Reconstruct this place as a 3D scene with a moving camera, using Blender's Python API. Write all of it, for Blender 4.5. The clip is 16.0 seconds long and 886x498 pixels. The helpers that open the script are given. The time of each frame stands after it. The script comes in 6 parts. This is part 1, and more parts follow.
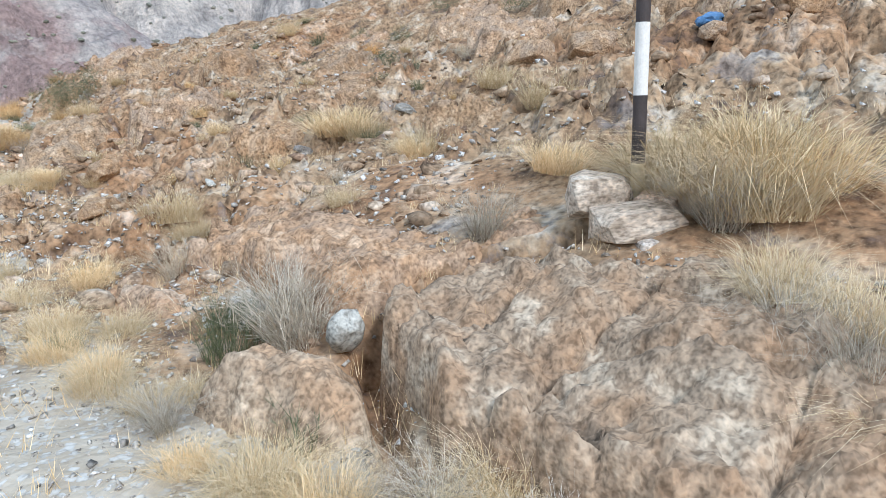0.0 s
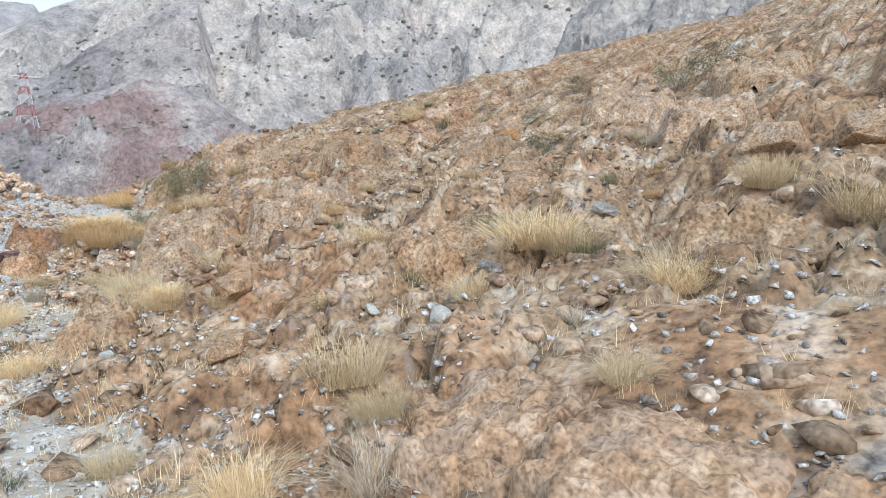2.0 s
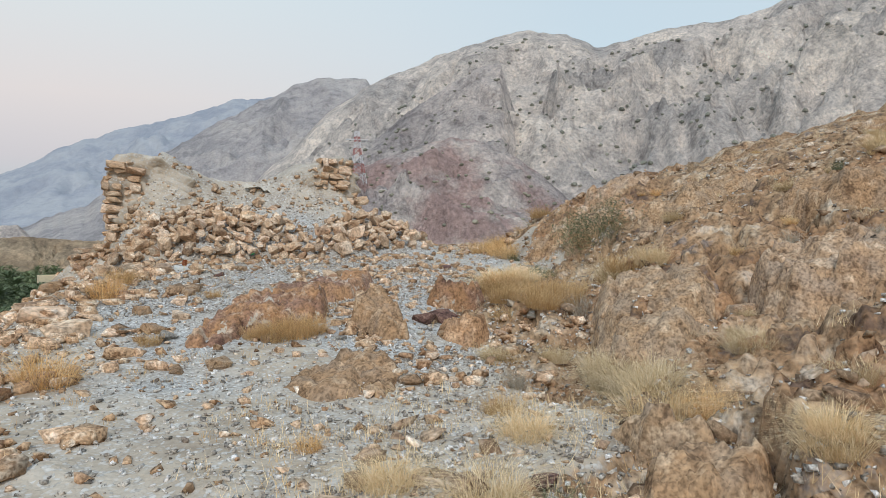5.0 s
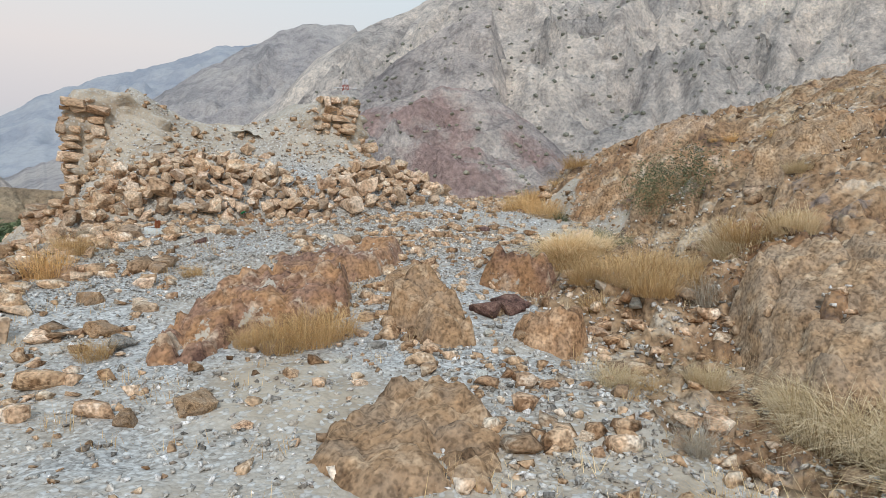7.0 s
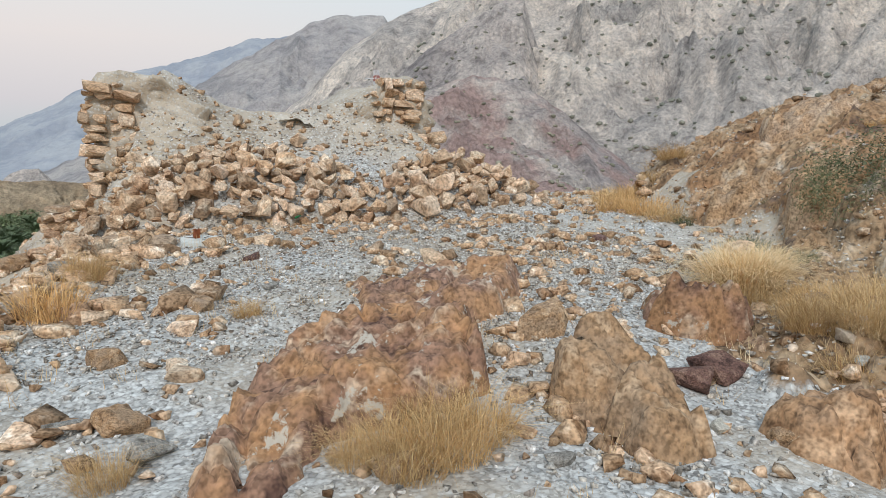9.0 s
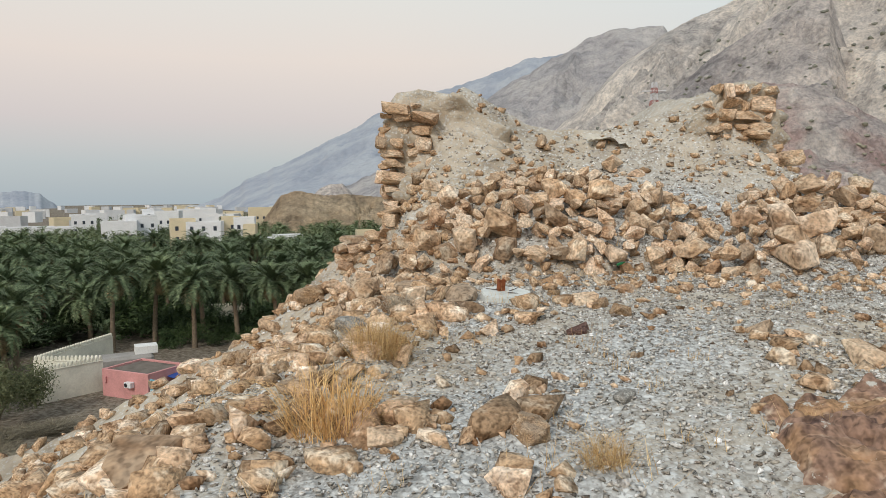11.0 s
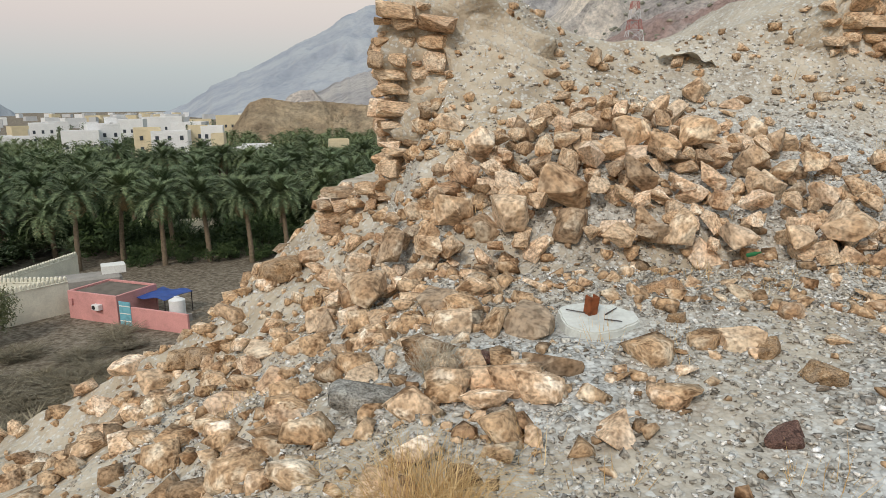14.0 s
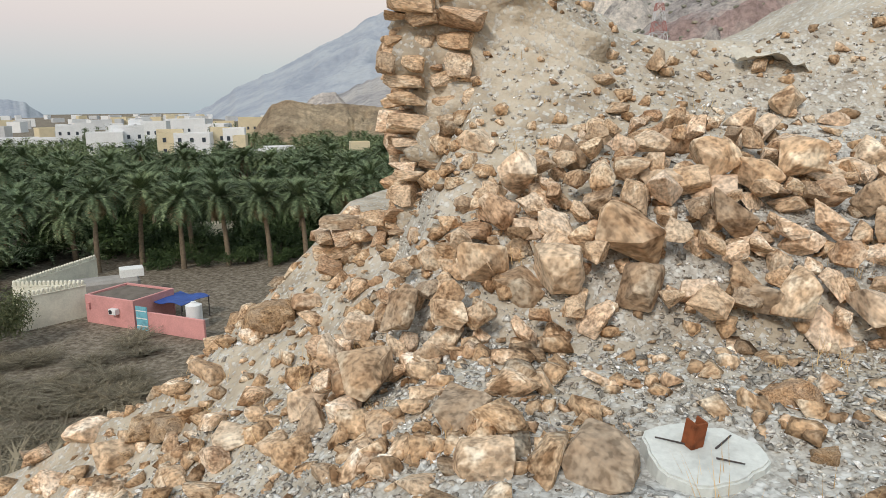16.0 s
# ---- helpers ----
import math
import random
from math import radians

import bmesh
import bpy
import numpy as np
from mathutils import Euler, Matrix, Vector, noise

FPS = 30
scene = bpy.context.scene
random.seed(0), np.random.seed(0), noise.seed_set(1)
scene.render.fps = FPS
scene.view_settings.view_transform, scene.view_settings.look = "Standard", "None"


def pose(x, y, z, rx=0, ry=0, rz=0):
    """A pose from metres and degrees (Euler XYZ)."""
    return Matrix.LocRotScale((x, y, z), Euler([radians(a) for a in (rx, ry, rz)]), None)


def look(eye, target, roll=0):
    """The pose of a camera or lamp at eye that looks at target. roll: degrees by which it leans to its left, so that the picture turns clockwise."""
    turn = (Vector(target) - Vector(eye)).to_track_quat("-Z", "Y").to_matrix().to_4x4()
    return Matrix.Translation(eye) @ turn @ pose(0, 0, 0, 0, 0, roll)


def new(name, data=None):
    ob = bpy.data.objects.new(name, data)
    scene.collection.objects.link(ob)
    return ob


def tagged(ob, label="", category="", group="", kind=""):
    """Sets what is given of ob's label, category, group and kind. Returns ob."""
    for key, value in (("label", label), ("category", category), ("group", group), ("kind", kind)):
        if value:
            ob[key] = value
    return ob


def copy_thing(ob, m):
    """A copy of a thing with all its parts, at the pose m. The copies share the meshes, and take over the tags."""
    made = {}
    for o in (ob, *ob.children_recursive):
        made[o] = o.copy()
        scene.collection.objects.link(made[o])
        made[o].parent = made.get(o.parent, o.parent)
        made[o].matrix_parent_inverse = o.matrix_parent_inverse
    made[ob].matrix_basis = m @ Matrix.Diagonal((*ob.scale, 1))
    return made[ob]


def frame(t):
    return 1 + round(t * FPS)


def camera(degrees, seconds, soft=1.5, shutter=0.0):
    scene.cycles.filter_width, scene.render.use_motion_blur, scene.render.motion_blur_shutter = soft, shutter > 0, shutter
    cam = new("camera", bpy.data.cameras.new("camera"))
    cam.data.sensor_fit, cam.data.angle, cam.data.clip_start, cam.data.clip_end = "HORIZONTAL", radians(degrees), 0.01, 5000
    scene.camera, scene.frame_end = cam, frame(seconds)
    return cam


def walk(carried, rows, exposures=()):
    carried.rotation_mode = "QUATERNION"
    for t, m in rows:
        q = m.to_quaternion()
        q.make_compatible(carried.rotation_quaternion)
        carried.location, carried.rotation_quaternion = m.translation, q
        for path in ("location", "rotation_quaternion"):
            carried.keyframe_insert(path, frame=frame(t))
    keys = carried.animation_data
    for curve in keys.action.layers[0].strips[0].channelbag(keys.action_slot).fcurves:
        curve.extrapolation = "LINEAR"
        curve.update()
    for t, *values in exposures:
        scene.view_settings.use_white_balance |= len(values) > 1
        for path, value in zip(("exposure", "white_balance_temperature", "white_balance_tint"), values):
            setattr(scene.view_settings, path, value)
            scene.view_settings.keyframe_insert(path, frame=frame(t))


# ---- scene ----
cam = camera(65.2, 16.0, soft=0.7)
PATH = [
    (0, (0.206, 1.836, 1.149), (1.715, 3.078, 0.728), -1.4),
    (0.5, (0.419, 2.244, 1.259), (1.926, 3.492, 0.844), -1.5),
    (1, (0.523, 2.777, 1.35), (2.008, 4.065, 0.98), -1.5),
    (1.5, (0.673, 3.233, 1.385), (2.092, 4.616, 1.11), -1.5),
    (2, (0.817, 3.8, 1.33), (2.206, 5.226, 1.138), -1.4),
    (2.5, (0.791, 4.381, 1.359), (2.138, 5.855, 1.25), -1.4),
    (3, (0.893, 4.898, 1.325), (2.215, 6.394, 1.208), -1.4),
    (3.5, (0.817, 5.491, 1.355), (2.132, 6.997, 1.277), -1.3),
    (4, (0.605, 6.012, 1.367), (1.771, 7.636, 1.332), -1.3),
    (4.5, (0.485, 6.53, 1.384), (1.381, 8.317, 1.349), -1.1),
    (5, (0.306, 7.063, 1.375), (1.021, 8.931, 1.342), -0.9),
    (7.5, (0.553, 9.98, 1.482), (1.315, 11.818, 1.277), -1.2),
    (8, (0.577, 10.486, 1.529), (1.366, 12.31, 1.311), -1.4),
    (8.5, (0.594, 10.958, 1.564), (1.385, 12.781, 1.343), -1.4),
    (9, (0.448, 11.459, 1.549), (1.105, 13.337, 1.349), -1.2),
    (9.5, (0.46, 11.961, 1.636), (0.91, 13.901, 1.445), -1.3),
    (10, (0.376, 12.43, 1.686), (0.647, 14.404, 1.51), -1.1),
    (12.5, (-0.157, 14.716, 1.908), (-0.545, 16.675, 1.789), -0.4),
    (13, (-0.31, 15.067, 1.958), (-0.662, 17.032, 1.836), -0.6),
    (13.5, (-0.394, 15.372, 2.068), (-0.633, 17.348, 1.87), -0.8),
    (14, (-0.356, 15.753, 2.092), (-0.374, 17.711, 1.684), -0.8),
    (14.5, (-0.43, 16.132, 2.111), (-0.368, 18.08, 1.659), -0.7),
    (15, (-0.483, 16.49, 2.157), (-0.402, 18.435, 1.7), -0.7),
    (15.5, (-0.489, 16.759, 2.17), (-0.411, 18.705, 1.717), -0.7),
    (16, (-0.395, 17.026, 2.176), (-0.471, 18.984, 1.775), -0.7),
]
EXPOSURES = [(0.0, 0.52, 5700, 10), (2.5, 0.44, 5850, 10), (5.0, -0.02, 6300, 10), (9.0, 0.06, 6400, 10), (12.5, -0.03, 7100, 10), (16.0, 0.16, 6850, 10)]
walk(cam, [(t, look(eye, target, roll)) for t, eye, target, roll in PATH], EXPOSURES)

# ---- world, sun, light ----
SUN_AZ = radians(-158)
world = bpy.data.worlds.new("dusk_sky")
scene.world = world
world.use_nodes = True
wn = world.node_tree
wn.nodes.clear()
w_out = wn.nodes.new("ShaderNodeOutputWorld")
w_add = wn.nodes.new("ShaderNodeAddShader")
w_sky = wn.nodes.new("ShaderNodeTexSky")
w_sky.sky_type = "NISHITA"
w_sky.sun_disc = False
w_sky.sun_elevation = radians(4)
w_sky.sun_rotation = SUN_AZ
w_sky.dust_density = 2.0
w_b1 = wn.nodes.new("ShaderNodeBackground")
w_b1.inputs[1].default_value = 0.03
wn.links.new(w_sky.outputs[0], w_b1.inputs[0])
w_tc = wn.nodes.new("ShaderNodeTexCoord")
w_sep = wn.nodes.new("ShaderNodeSeparateXYZ")
wn.links.new(w_tc.outputs["Generated"], w_sep.inputs[0])


def sky_ramp(stops):
    ramp = wn.nodes.new("ShaderNodeValToRGB")
    els = ramp.color_ramp.elements
    els[0].position, els[0].color = stops[0][0], (*stops[0][1], 1)
    els[1].position, els[1].color = stops[-1][0], (*stops[-1][1], 1)
    for p, c in stops[1:-1]:
        els.new(p).color = (*c, 1)
    wn.links.new(w_sep.outputs[2], ramp.inputs[0])
    return ramp


# twilight away from the sun: grey-blue earth shadow, pink belt, pale sky above
belt = sky_ramp([(0.0, (0.42, 0.51, 0.58)), (0.05, (0.48, 0.56, 0.63)), (0.11, (0.65, 0.61, 0.65)), (0.19, (0.80, 0.72, 0.70)),
                 (0.32, (0.77, 0.81, 0.81)), (1.0, (0.62, 0.72, 0.82))])
side = sky_ramp([(0.0, (0.42, 0.50, 0.58)), (0.12, (0.58, 0.64, 0.69)), (0.25, (0.62, 0.73, 0.80)), (1.0, (0.62, 0.72, 0.82))])
w_dot = wn.nodes.new("ShaderNodeVectorMath")
w_dot.operation = "DOT_PRODUCT"
wn.links.new(w_tc.outputs["Generated"], w_dot.inputs[0])
w_dot.inputs[1].default_value = (math.sin(radians(-22)), math.cos(radians(-22)), 0)
w_map = wn.nodes.new("ShaderNodeMapRange")
w_map.inputs[1].default_value, w_map.inputs[2].default_value = 0.55, 0.95
wn.links.new(w_dot.outputs["Value"], w_map.inputs[0])
w_mix = wn.nodes.new("ShaderNodeMix")
w_mix.data_type = "RGBA"
wn.links.new(w_map.outputs[0], w_mix.inputs[0])
wn.links.new(side.outputs[0], w_mix.inputs[6])
wn.links.new(belt.outputs[0], w_mix.inputs[7])
w_b2 = wn.nodes.new("ShaderNodeBackground")
w_b2.inputs[1].default_value = 0.90
wn.links.new(w_mix.outputs[2], w_b2.inputs[0])
wn.links.new(w_b1.outputs[0], w_add.inputs[0])
wn.links.new(w_b2.outputs[0], w_add.inputs[1])
wn.links.new(w_add.outputs[0], w_out.inputs[0])

sun_data = bpy.data.lights.new("sun", "SUN")
sun_data.energy, sun_data.angle, sun_data.color = 1.75, radians(11), (1.0, 0.95, 0.89)
sun = new("sun", sun_data)
sun.matrix_world = look((math.sin(SUN_AZ) * 50, math.cos(SUN_AZ) * 50, 40), (0, 0, 0))

# ---- noise in numpy ----


def lattice(ix, iy, iz, seed):
    n = (ix * 374761393 + iy * 668265263 + iz * 974634787 + seed * 144269504) & 0xFFFFFFFF
    n = ((n ^ (n >> 13)) * 1274126177) & 0xFFFFFFFF
    n = ((n ^ (n >> 15)) * 2246822519) & 0xFFFFFFFF
    return ((n ^ (n >> 16)) & 0xFFFFFF) / 16777215.0


def vnoise(x, y, z=0.0, seed=0):
    x, y, z = np.broadcast_arrays(np.asarray(x, float), np.asarray(y, float), np.asarray(z, float))
    i, j, k = (np.floor(v).astype(np.int64) for v in (x, y, z))
    u, v, w = x - i, y - j, z - k
    u, v, w = (a * a * (3 - 2 * a) for a in (u, v, w))
    out = 0
    for a in (0, 1):
        for b in (0, 1):
            for c in (0, 1):
                out = out + lattice(i + a, j + b, k + c, seed) * (u if a else 1 - u) * (v if b else 1 - v) * (w if c else 1 - w)
    return out * 2 - 1


def fbm(x, y, z=0.0, octaves=4, seed=0, gain=0.5):
    out, amp, f = 0, 1.0, 1.0
    for o in range(octaves):
        out = out + amp * vnoise(np.asarray(x) * f, np.asarray(y) * f, np.asarray(z) * f, seed + o)
        amp, f = amp * gain, f * 2.03
    return out


def facets(x, y, scale, seed, lift, tilt, gap):
    """Tilted blocks of broken rock with open joints between them, on a jittered grid of cells."""
    x, y = np.asarray(x, float) * scale, np.asarray(y, float) * scale
    i, j = np.floor(x).astype(np.int64), np.floor(y).astype(np.int64)
    d1, d2 = np.full(x.shape, 9.0), np.full(x.shape, 9.0)
    num, vx, vy = np.zeros(x.shape), np.zeros(x.shape), np.zeros(x.shape)
    for a in (-1, 0, 1):
        for b in (-1, 0, 1):
            dx, dy = x - i - a - lattice(i + a, j + b, 3, seed), y - j - b - lattice(i + a, j + b, 7, seed)
            d = np.hypot(dx, dy)
            near = d < d1
            d2 = np.where(near, d1, np.minimum(d2, d))
            num = np.where(near, lattice(i + a, j + b, 11, seed), num)
            vx, vy = np.where(near, dx, vx), np.where(near, dy, vy)
            d1 = np.where(near, d, d1)
    way = num * 40.0
    return lift * (num * 7.3 % 1.0 - 0.5) + tilt / scale * (vx * np.sin(way) + vy * np.cos(way)) + gap * (np.clip((d2 - d1) / 0.12, 0, 1) - 1)


def ease(a, b, v):
    u = np.clip((v - a) / (b - a), 0, 1)
    return u * u * (3 - 2 * u)


# ---- the lie of the land ----
PLAIN = -14.5


def path_height(y):
    return np.interp(y, [-40, 0, 6, 10, 13, 14, 15.5, 16.5, 18, 19.3, 20, 26, 60], [-2.0, -0.12, 0.0, 0.12, 0.25, 0.35, 0.57, 0.70, 0.84, 0.94, 1.0, 1.1, 0.6])


def hill_foot(y):
    return np.interp(y, [-60, 2, 6, 10, 13, 14.5, 16, 17, 18, 21, 25, 40, 90], [0.8, 1.7, 2.1, 2.6, 4.1, 5.0, 6.0, 6.4, 6.5, 7.0, 9.6, 32, 110])


def edge_left(y):
    return np.interp(y, [-80, 0, 10, 17, 18.5, 21.5, 22.4, 23, 25, 27, 33, 60], [-3, -2.2, -1.6, -0.9, -0.45, -0.4, -1.0, -1.65, -1.75, -1.4, 6, 60])


def mound(x, y):
    """The heap of rubble and dried mud between the two stumps of the ruined wall."""
    foot = 20.2 + 0.35 * np.exp(-((x + 0.6) / 0.7) ** 2) + 0.22 * vnoise(x * 0.9, y * 0.9, 0, 5)
    front = (y - foot) * 0.58
    right = (5.35 - x - 0.12 * (y - 20)) * 0.95
    left = (x + 1.0) * 1.6
    back = (27.2 - y) * 0.9
    top = 1.62 + 0.10 * ease(22.6, 24.5, y)
    body = np.clip(np.minimum.reduce([front, right, left, back, top + 0 * x]), 0, None)
    rise = ease(22.0, 23.1, y) * ease(26.0, 25.0, y) * ease(-0.9, -0.4, x) * ease(4.4, 3.7, x)
    return body + rise * (0.60 * np.exp(-((x + 0.15) / 0.75) ** 2) + 0.62 * np.exp(-((x - 3.5) / 0.75) ** 2))


def rockiness(x, y):
    """0 on gravel, 1 on bedrock."""
    d = x - hill_foot(y) + 1.3 * ease(10.5, 12.5, y) * ease(18, 15.5, y)
    near = ease(-0.7, 0.6, d + 0.9 * fbm(x * 0.8, y * 0.8, 0, 3, 21))
    return near * ease(27, 22, y)


def land(x, y, fine=True):
    x, y = np.broadcast_arrays(np.asarray(x, float), np.asarray(y, float))
    base = path_height(y)
    d = np.maximum(x - hill_foot(y), 0)
    w = ease(10.5, 15, y)
    dd = np.minimum(d, 60)
    h = base + (0.25 + 0.05 * ease(14, 6, y) + 0.06 * ease(7.5, 4, y)) * np.minimum(dd, 28) + 0.10 * np.clip(dd - 9, 0, 16) * ease(18, 10, y) + 0.80 * (1 - np.exp(-dd / 0.9)) * w
    far = ease(28, 60, y) * ease(6, 30, d)
    h = h - far * np.minimum(0.265 * dd, 30) * 0.6
    # the fall to the oasis
    e = np.maximum(edge_left(y) - x, 0)
    steep = 0.52 + 0.55 * ease(22.1, 23.3, y) * ease(60, 30, y)
    h = h - steep * np.minimum(e, 4) - 0.52 * np.clip(e - 4, 0, 2) - 0.47 * np.maximum(e - 6, 0)
    ahead = np.maximum(y - 29 - 0.15 * x, 0)
    h = h - 0.30 * ahead
    h = h + mound(x, y)
    h = np.where(h < PLAIN + 1, PLAIN + np.exp(np.minimum(h - PLAIN - 1, 0)), h)
    for x0, y0, x1, y1 in ((1.60, 3.20, 2.12, 3.76), (2.12, 3.76, 2.32, 4.05), (2.32, 4.05, 2.76, 4.03), (2.76, 4.03, 3.02, 3.84), (3.02, 3.84, 3.30, 3.48)):
        u = np.clip(((x - x0) * (x1 - x0) + (y - y0) * (y1 - y0)) / ((x1 - x0) ** 2 + (y1 - y0) ** 2), 0, 1)
        h = h - 0.20 * ease(0.10, 0.03, np.hypot(x - x0 - u * (x1 - x0), y - y0 - u * (y1 - y0)))
    if fine:
        r = rockiness(x, y)
        r = r * (1 - 0.75 * ease(7.0, 5.4, y) * ease(4.9, 3.9, x))
        near = ease(90, 30, np.hypot(x - 3, y - 12))
        up = ease(PLAIN + 2, PLAIN + 8, h)
        sx, sy = x * 0.8 + y * 0.6, (y * 0.8 - x * 0.6) * 1.35
        wx, wy = sx + 0.30 * vnoise(x * 1.3, y * 1.3, 0, 9), sy + 0.30 * vnoise(x * 1.3, y * 1.3, 4, 9)
        blocks = facets(wx, wy, 0.75, 3, 0.20, 0.14, 0.15) + facets(wx + 0.1 * vnoise(x * 5, y * 5, 0, 19), wy, 1.9, 6, 0.10, 0.16, 0.11) + facets(wx, wy + 0.05 * vnoise(x * 11, y * 11, 0, 29), 5.2, 8, 0.045, 0.16, 0.045) + facets(wx, wy, 9.0, 12, 0.028, 0.14, 0.02)
        rough = 0.12 * fbm(x * 0.7, y * 0.7, 0, 3, 31) + 0.045 * fbm(x * 4.1, y * 4.1, 0, 4, 41, 0.62)
        soil = 0.05 * fbm(x * 0.6, y * 0.6, 0, 2, 61) + 0.022 * fbm(x * 2.6, y * 2.6, 0, 3, 71)
        mo = np.clip(mound(x, y), 0, 1)
        soil = soil + mo * (0.05 * fbm(x * 1.6, y * 1.6, 0, 3, 81))
        slope_l = ease(0.0, 1.0, e) * ease(12, 5, e)
        soil = soil + slope_l * 0.11 * fbm(x * 1.1, y * 1.1, 0, 4, 91)
        h = h + near * up * (r * (blocks + rough) * ease(0.1, 0.7, r) + (1 - r) * soil)
    return h


def ground_z(x, y):
    return float(land(np.array([float(x)]), np.array([float(y)]))[0])


# ---- materials ----


def nodes_of(name):
    m = bpy.data.materials.new(name)
    m.use_nodes = True
    t = m.node_tree
    return m, t, t.nodes["Principled BSDF"]


def noise_node(t, coord, scale, detail=6.0, rough=0.6, kind="noise"):
    n = t.nodes.new("ShaderNodeTexVoronoi" if kind == "voronoi" else "ShaderNodeTexNoise")
    n.inputs["Scale"].default_value = scale
    if kind == "noise":
        n.inputs["Detail"].default_value, n.inputs["Roughness"].default_value = detail, rough
    t.links.new(coord, n.inputs["Vector"])
    return n


def ramp_node(t, value, stops):
    r = t.nodes.new("ShaderNodeValToRGB")
    els = r.color_ramp.elements
    els[0].position, els[0].color = stops[0][0], (*stops[0][1], 1)
    els[1].position, els[1].color = stops[-1][0], (*stops[-1][1], 1)
    for p, c in stops[1:-1]:
        els.new(p).color = (*c, 1)
    t.links.new(value, r.inputs[0])
    return r.outputs[0]


def mix_node(t, fac, a, b, blend="MIX"):
    m = t.nodes.new("ShaderNodeMix")
    m.data_type, m.blend_type = "RGBA", blend
    for sock, val in ((m.inputs[0], fac), (m.inputs[6], a), (m.inputs[7], b)):
        if isinstance(val, (int, float)):
            sock.default_value = val
        elif isinstance(val, tuple):
            sock.default_value = (*val, 1)
        else:
            t.links.new(val, sock)
    return m.outputs[2]


def bump_node(t, bsdf, height, strength, distance):
    b = t.nodes.new("ShaderNodeBump")
    b.inputs["Strength"].default_value, b.inputs["Distance"].default_value = strength, distance
    t.links.new(height, b.inputs["Height"])
    t.links.new(b.outputs[0], bsdf.inputs["Normal"])


def coords(t, world_space=False, spread=True):
    if world_space:
        return t.nodes.new("ShaderNodeNewGeometry").outputs["Position"]
    c = t.nodes.new("ShaderNodeTexCoord").outputs["Object"]
    if not spread:
        return c
    info = t.nodes.new("ShaderNodeObjectInfo")
    add = t.nodes.new("ShaderNodeVectorMath")
    add.operation = "MULTIPLY_ADD"
    t.links.new(info.outputs["Random"], add.inputs[0])
    add.inputs[1].default_value = (40, 70, 90)
    t.links.new(c, add.inputs[2])
    return add.outputs[0]


TONE = (0.82, 0.85, 0.88)


def stone_material(name, dark, mid, pale, scale=4.0, vary=0.35, world_space=False, island=False, bump=0.6, distance=0.025, tint=None, crust=None):
    dark, mid, pale, tint, crust = (tuple(v * k for v, k in zip(c, TONE)) if c else None for c in (dark, mid, pale, tint, crust))
    m, t, b = nodes_of(name)
    c = coords(t, world_space)
    big = noise_node(t, c, scale, 4, 0.6)
    col = ramp_node(t, big.outputs[0], [(0.36, dark), (0.46, mid), (0.53, mid), (0.63, pale)])
    if tint:
        patch = noise_node(t, c, scale * 0.8, 4, 0.5)
        fac = ramp_node(t, patch.outputs[0], [(0.44, (0, 0, 0)), (0.62, (0.9, 0.9, 0.9))])
        col = mix_node(t, fac, col, tint)
    fine = noise_node(t, c, scale * 8, 1.5, 0.5)
    speck = ramp_node(t, fine.outputs[0], [(0.35, (0.26, 0.24, 0.22)), (0.46, (0.95, 0.95, 0.95)), (0.64, (1.55, 1.52, 1.48))])
    col = mix_node(t, 0.42, col, speck, "MULTIPLY")
    blotch = noise_node(t, c, scale * 3.6, 2.5, 0.55)
    col = mix_node(t, 0.5, col, ramp_node(t, blotch.outputs[0], [(0.36, (0.55, 0.50, 0.46)), (0.47, (1, 1, 1)), (0.55, (1.02, 1.02, 1.02)), (0.64, (1.42, 1.42, 1.42))]), "MULTIPLY")
    if crust:
        lime = noise_node(t, c, scale * 1.1, 9, 0.72)
        col = mix_node(t, ramp_node(t, lime.outputs[0], [(0.585, (0, 0, 0)), (0.61, (0.9, 0.9, 0.9))]), col, crust)
    if island:
        rnd = t.nodes.new("ShaderNodeNewGeometry").outputs["Random Per Island"]
    else:
        rnd = t.nodes.new("ShaderNodeObjectInfo").outputs["Random"]
    lo, hi = 1 - vary, 1 + vary * 0.7
    shade = ramp_node(t, rnd, [(0.0, (lo, lo * 0.97, lo * 0.95)), (0.35, (1.0, 0.93, 0.86)), (0.6, (1.0, 1.0, 1.0)), (0.85, (hi, hi, hi * 1.04)), (1.0, (lo * 1.15, lo * 0.95, lo * 0.8))])
    col = mix_node(t, 1.0, col, shade, "MULTIPLY")
    t.links.new(col, b.inputs["Base Color"])
    b.inputs["Roughness"].default_value = 0.92
    b.inputs["Specular IOR Level"].default_value = 0.2
    mixh = t.nodes.new("ShaderNodeMath")
    mixh.operation = "MULTIPLY_ADD"
    t.links.new(fine.outputs[0], mixh.inputs[0])
    mixh.inputs[1].default_value = 0.3
    t.links.new(blotch.outputs[0], mixh.inputs[2])
    bump_node(t, b, mixh.outputs[0], bump, distance)
    return m


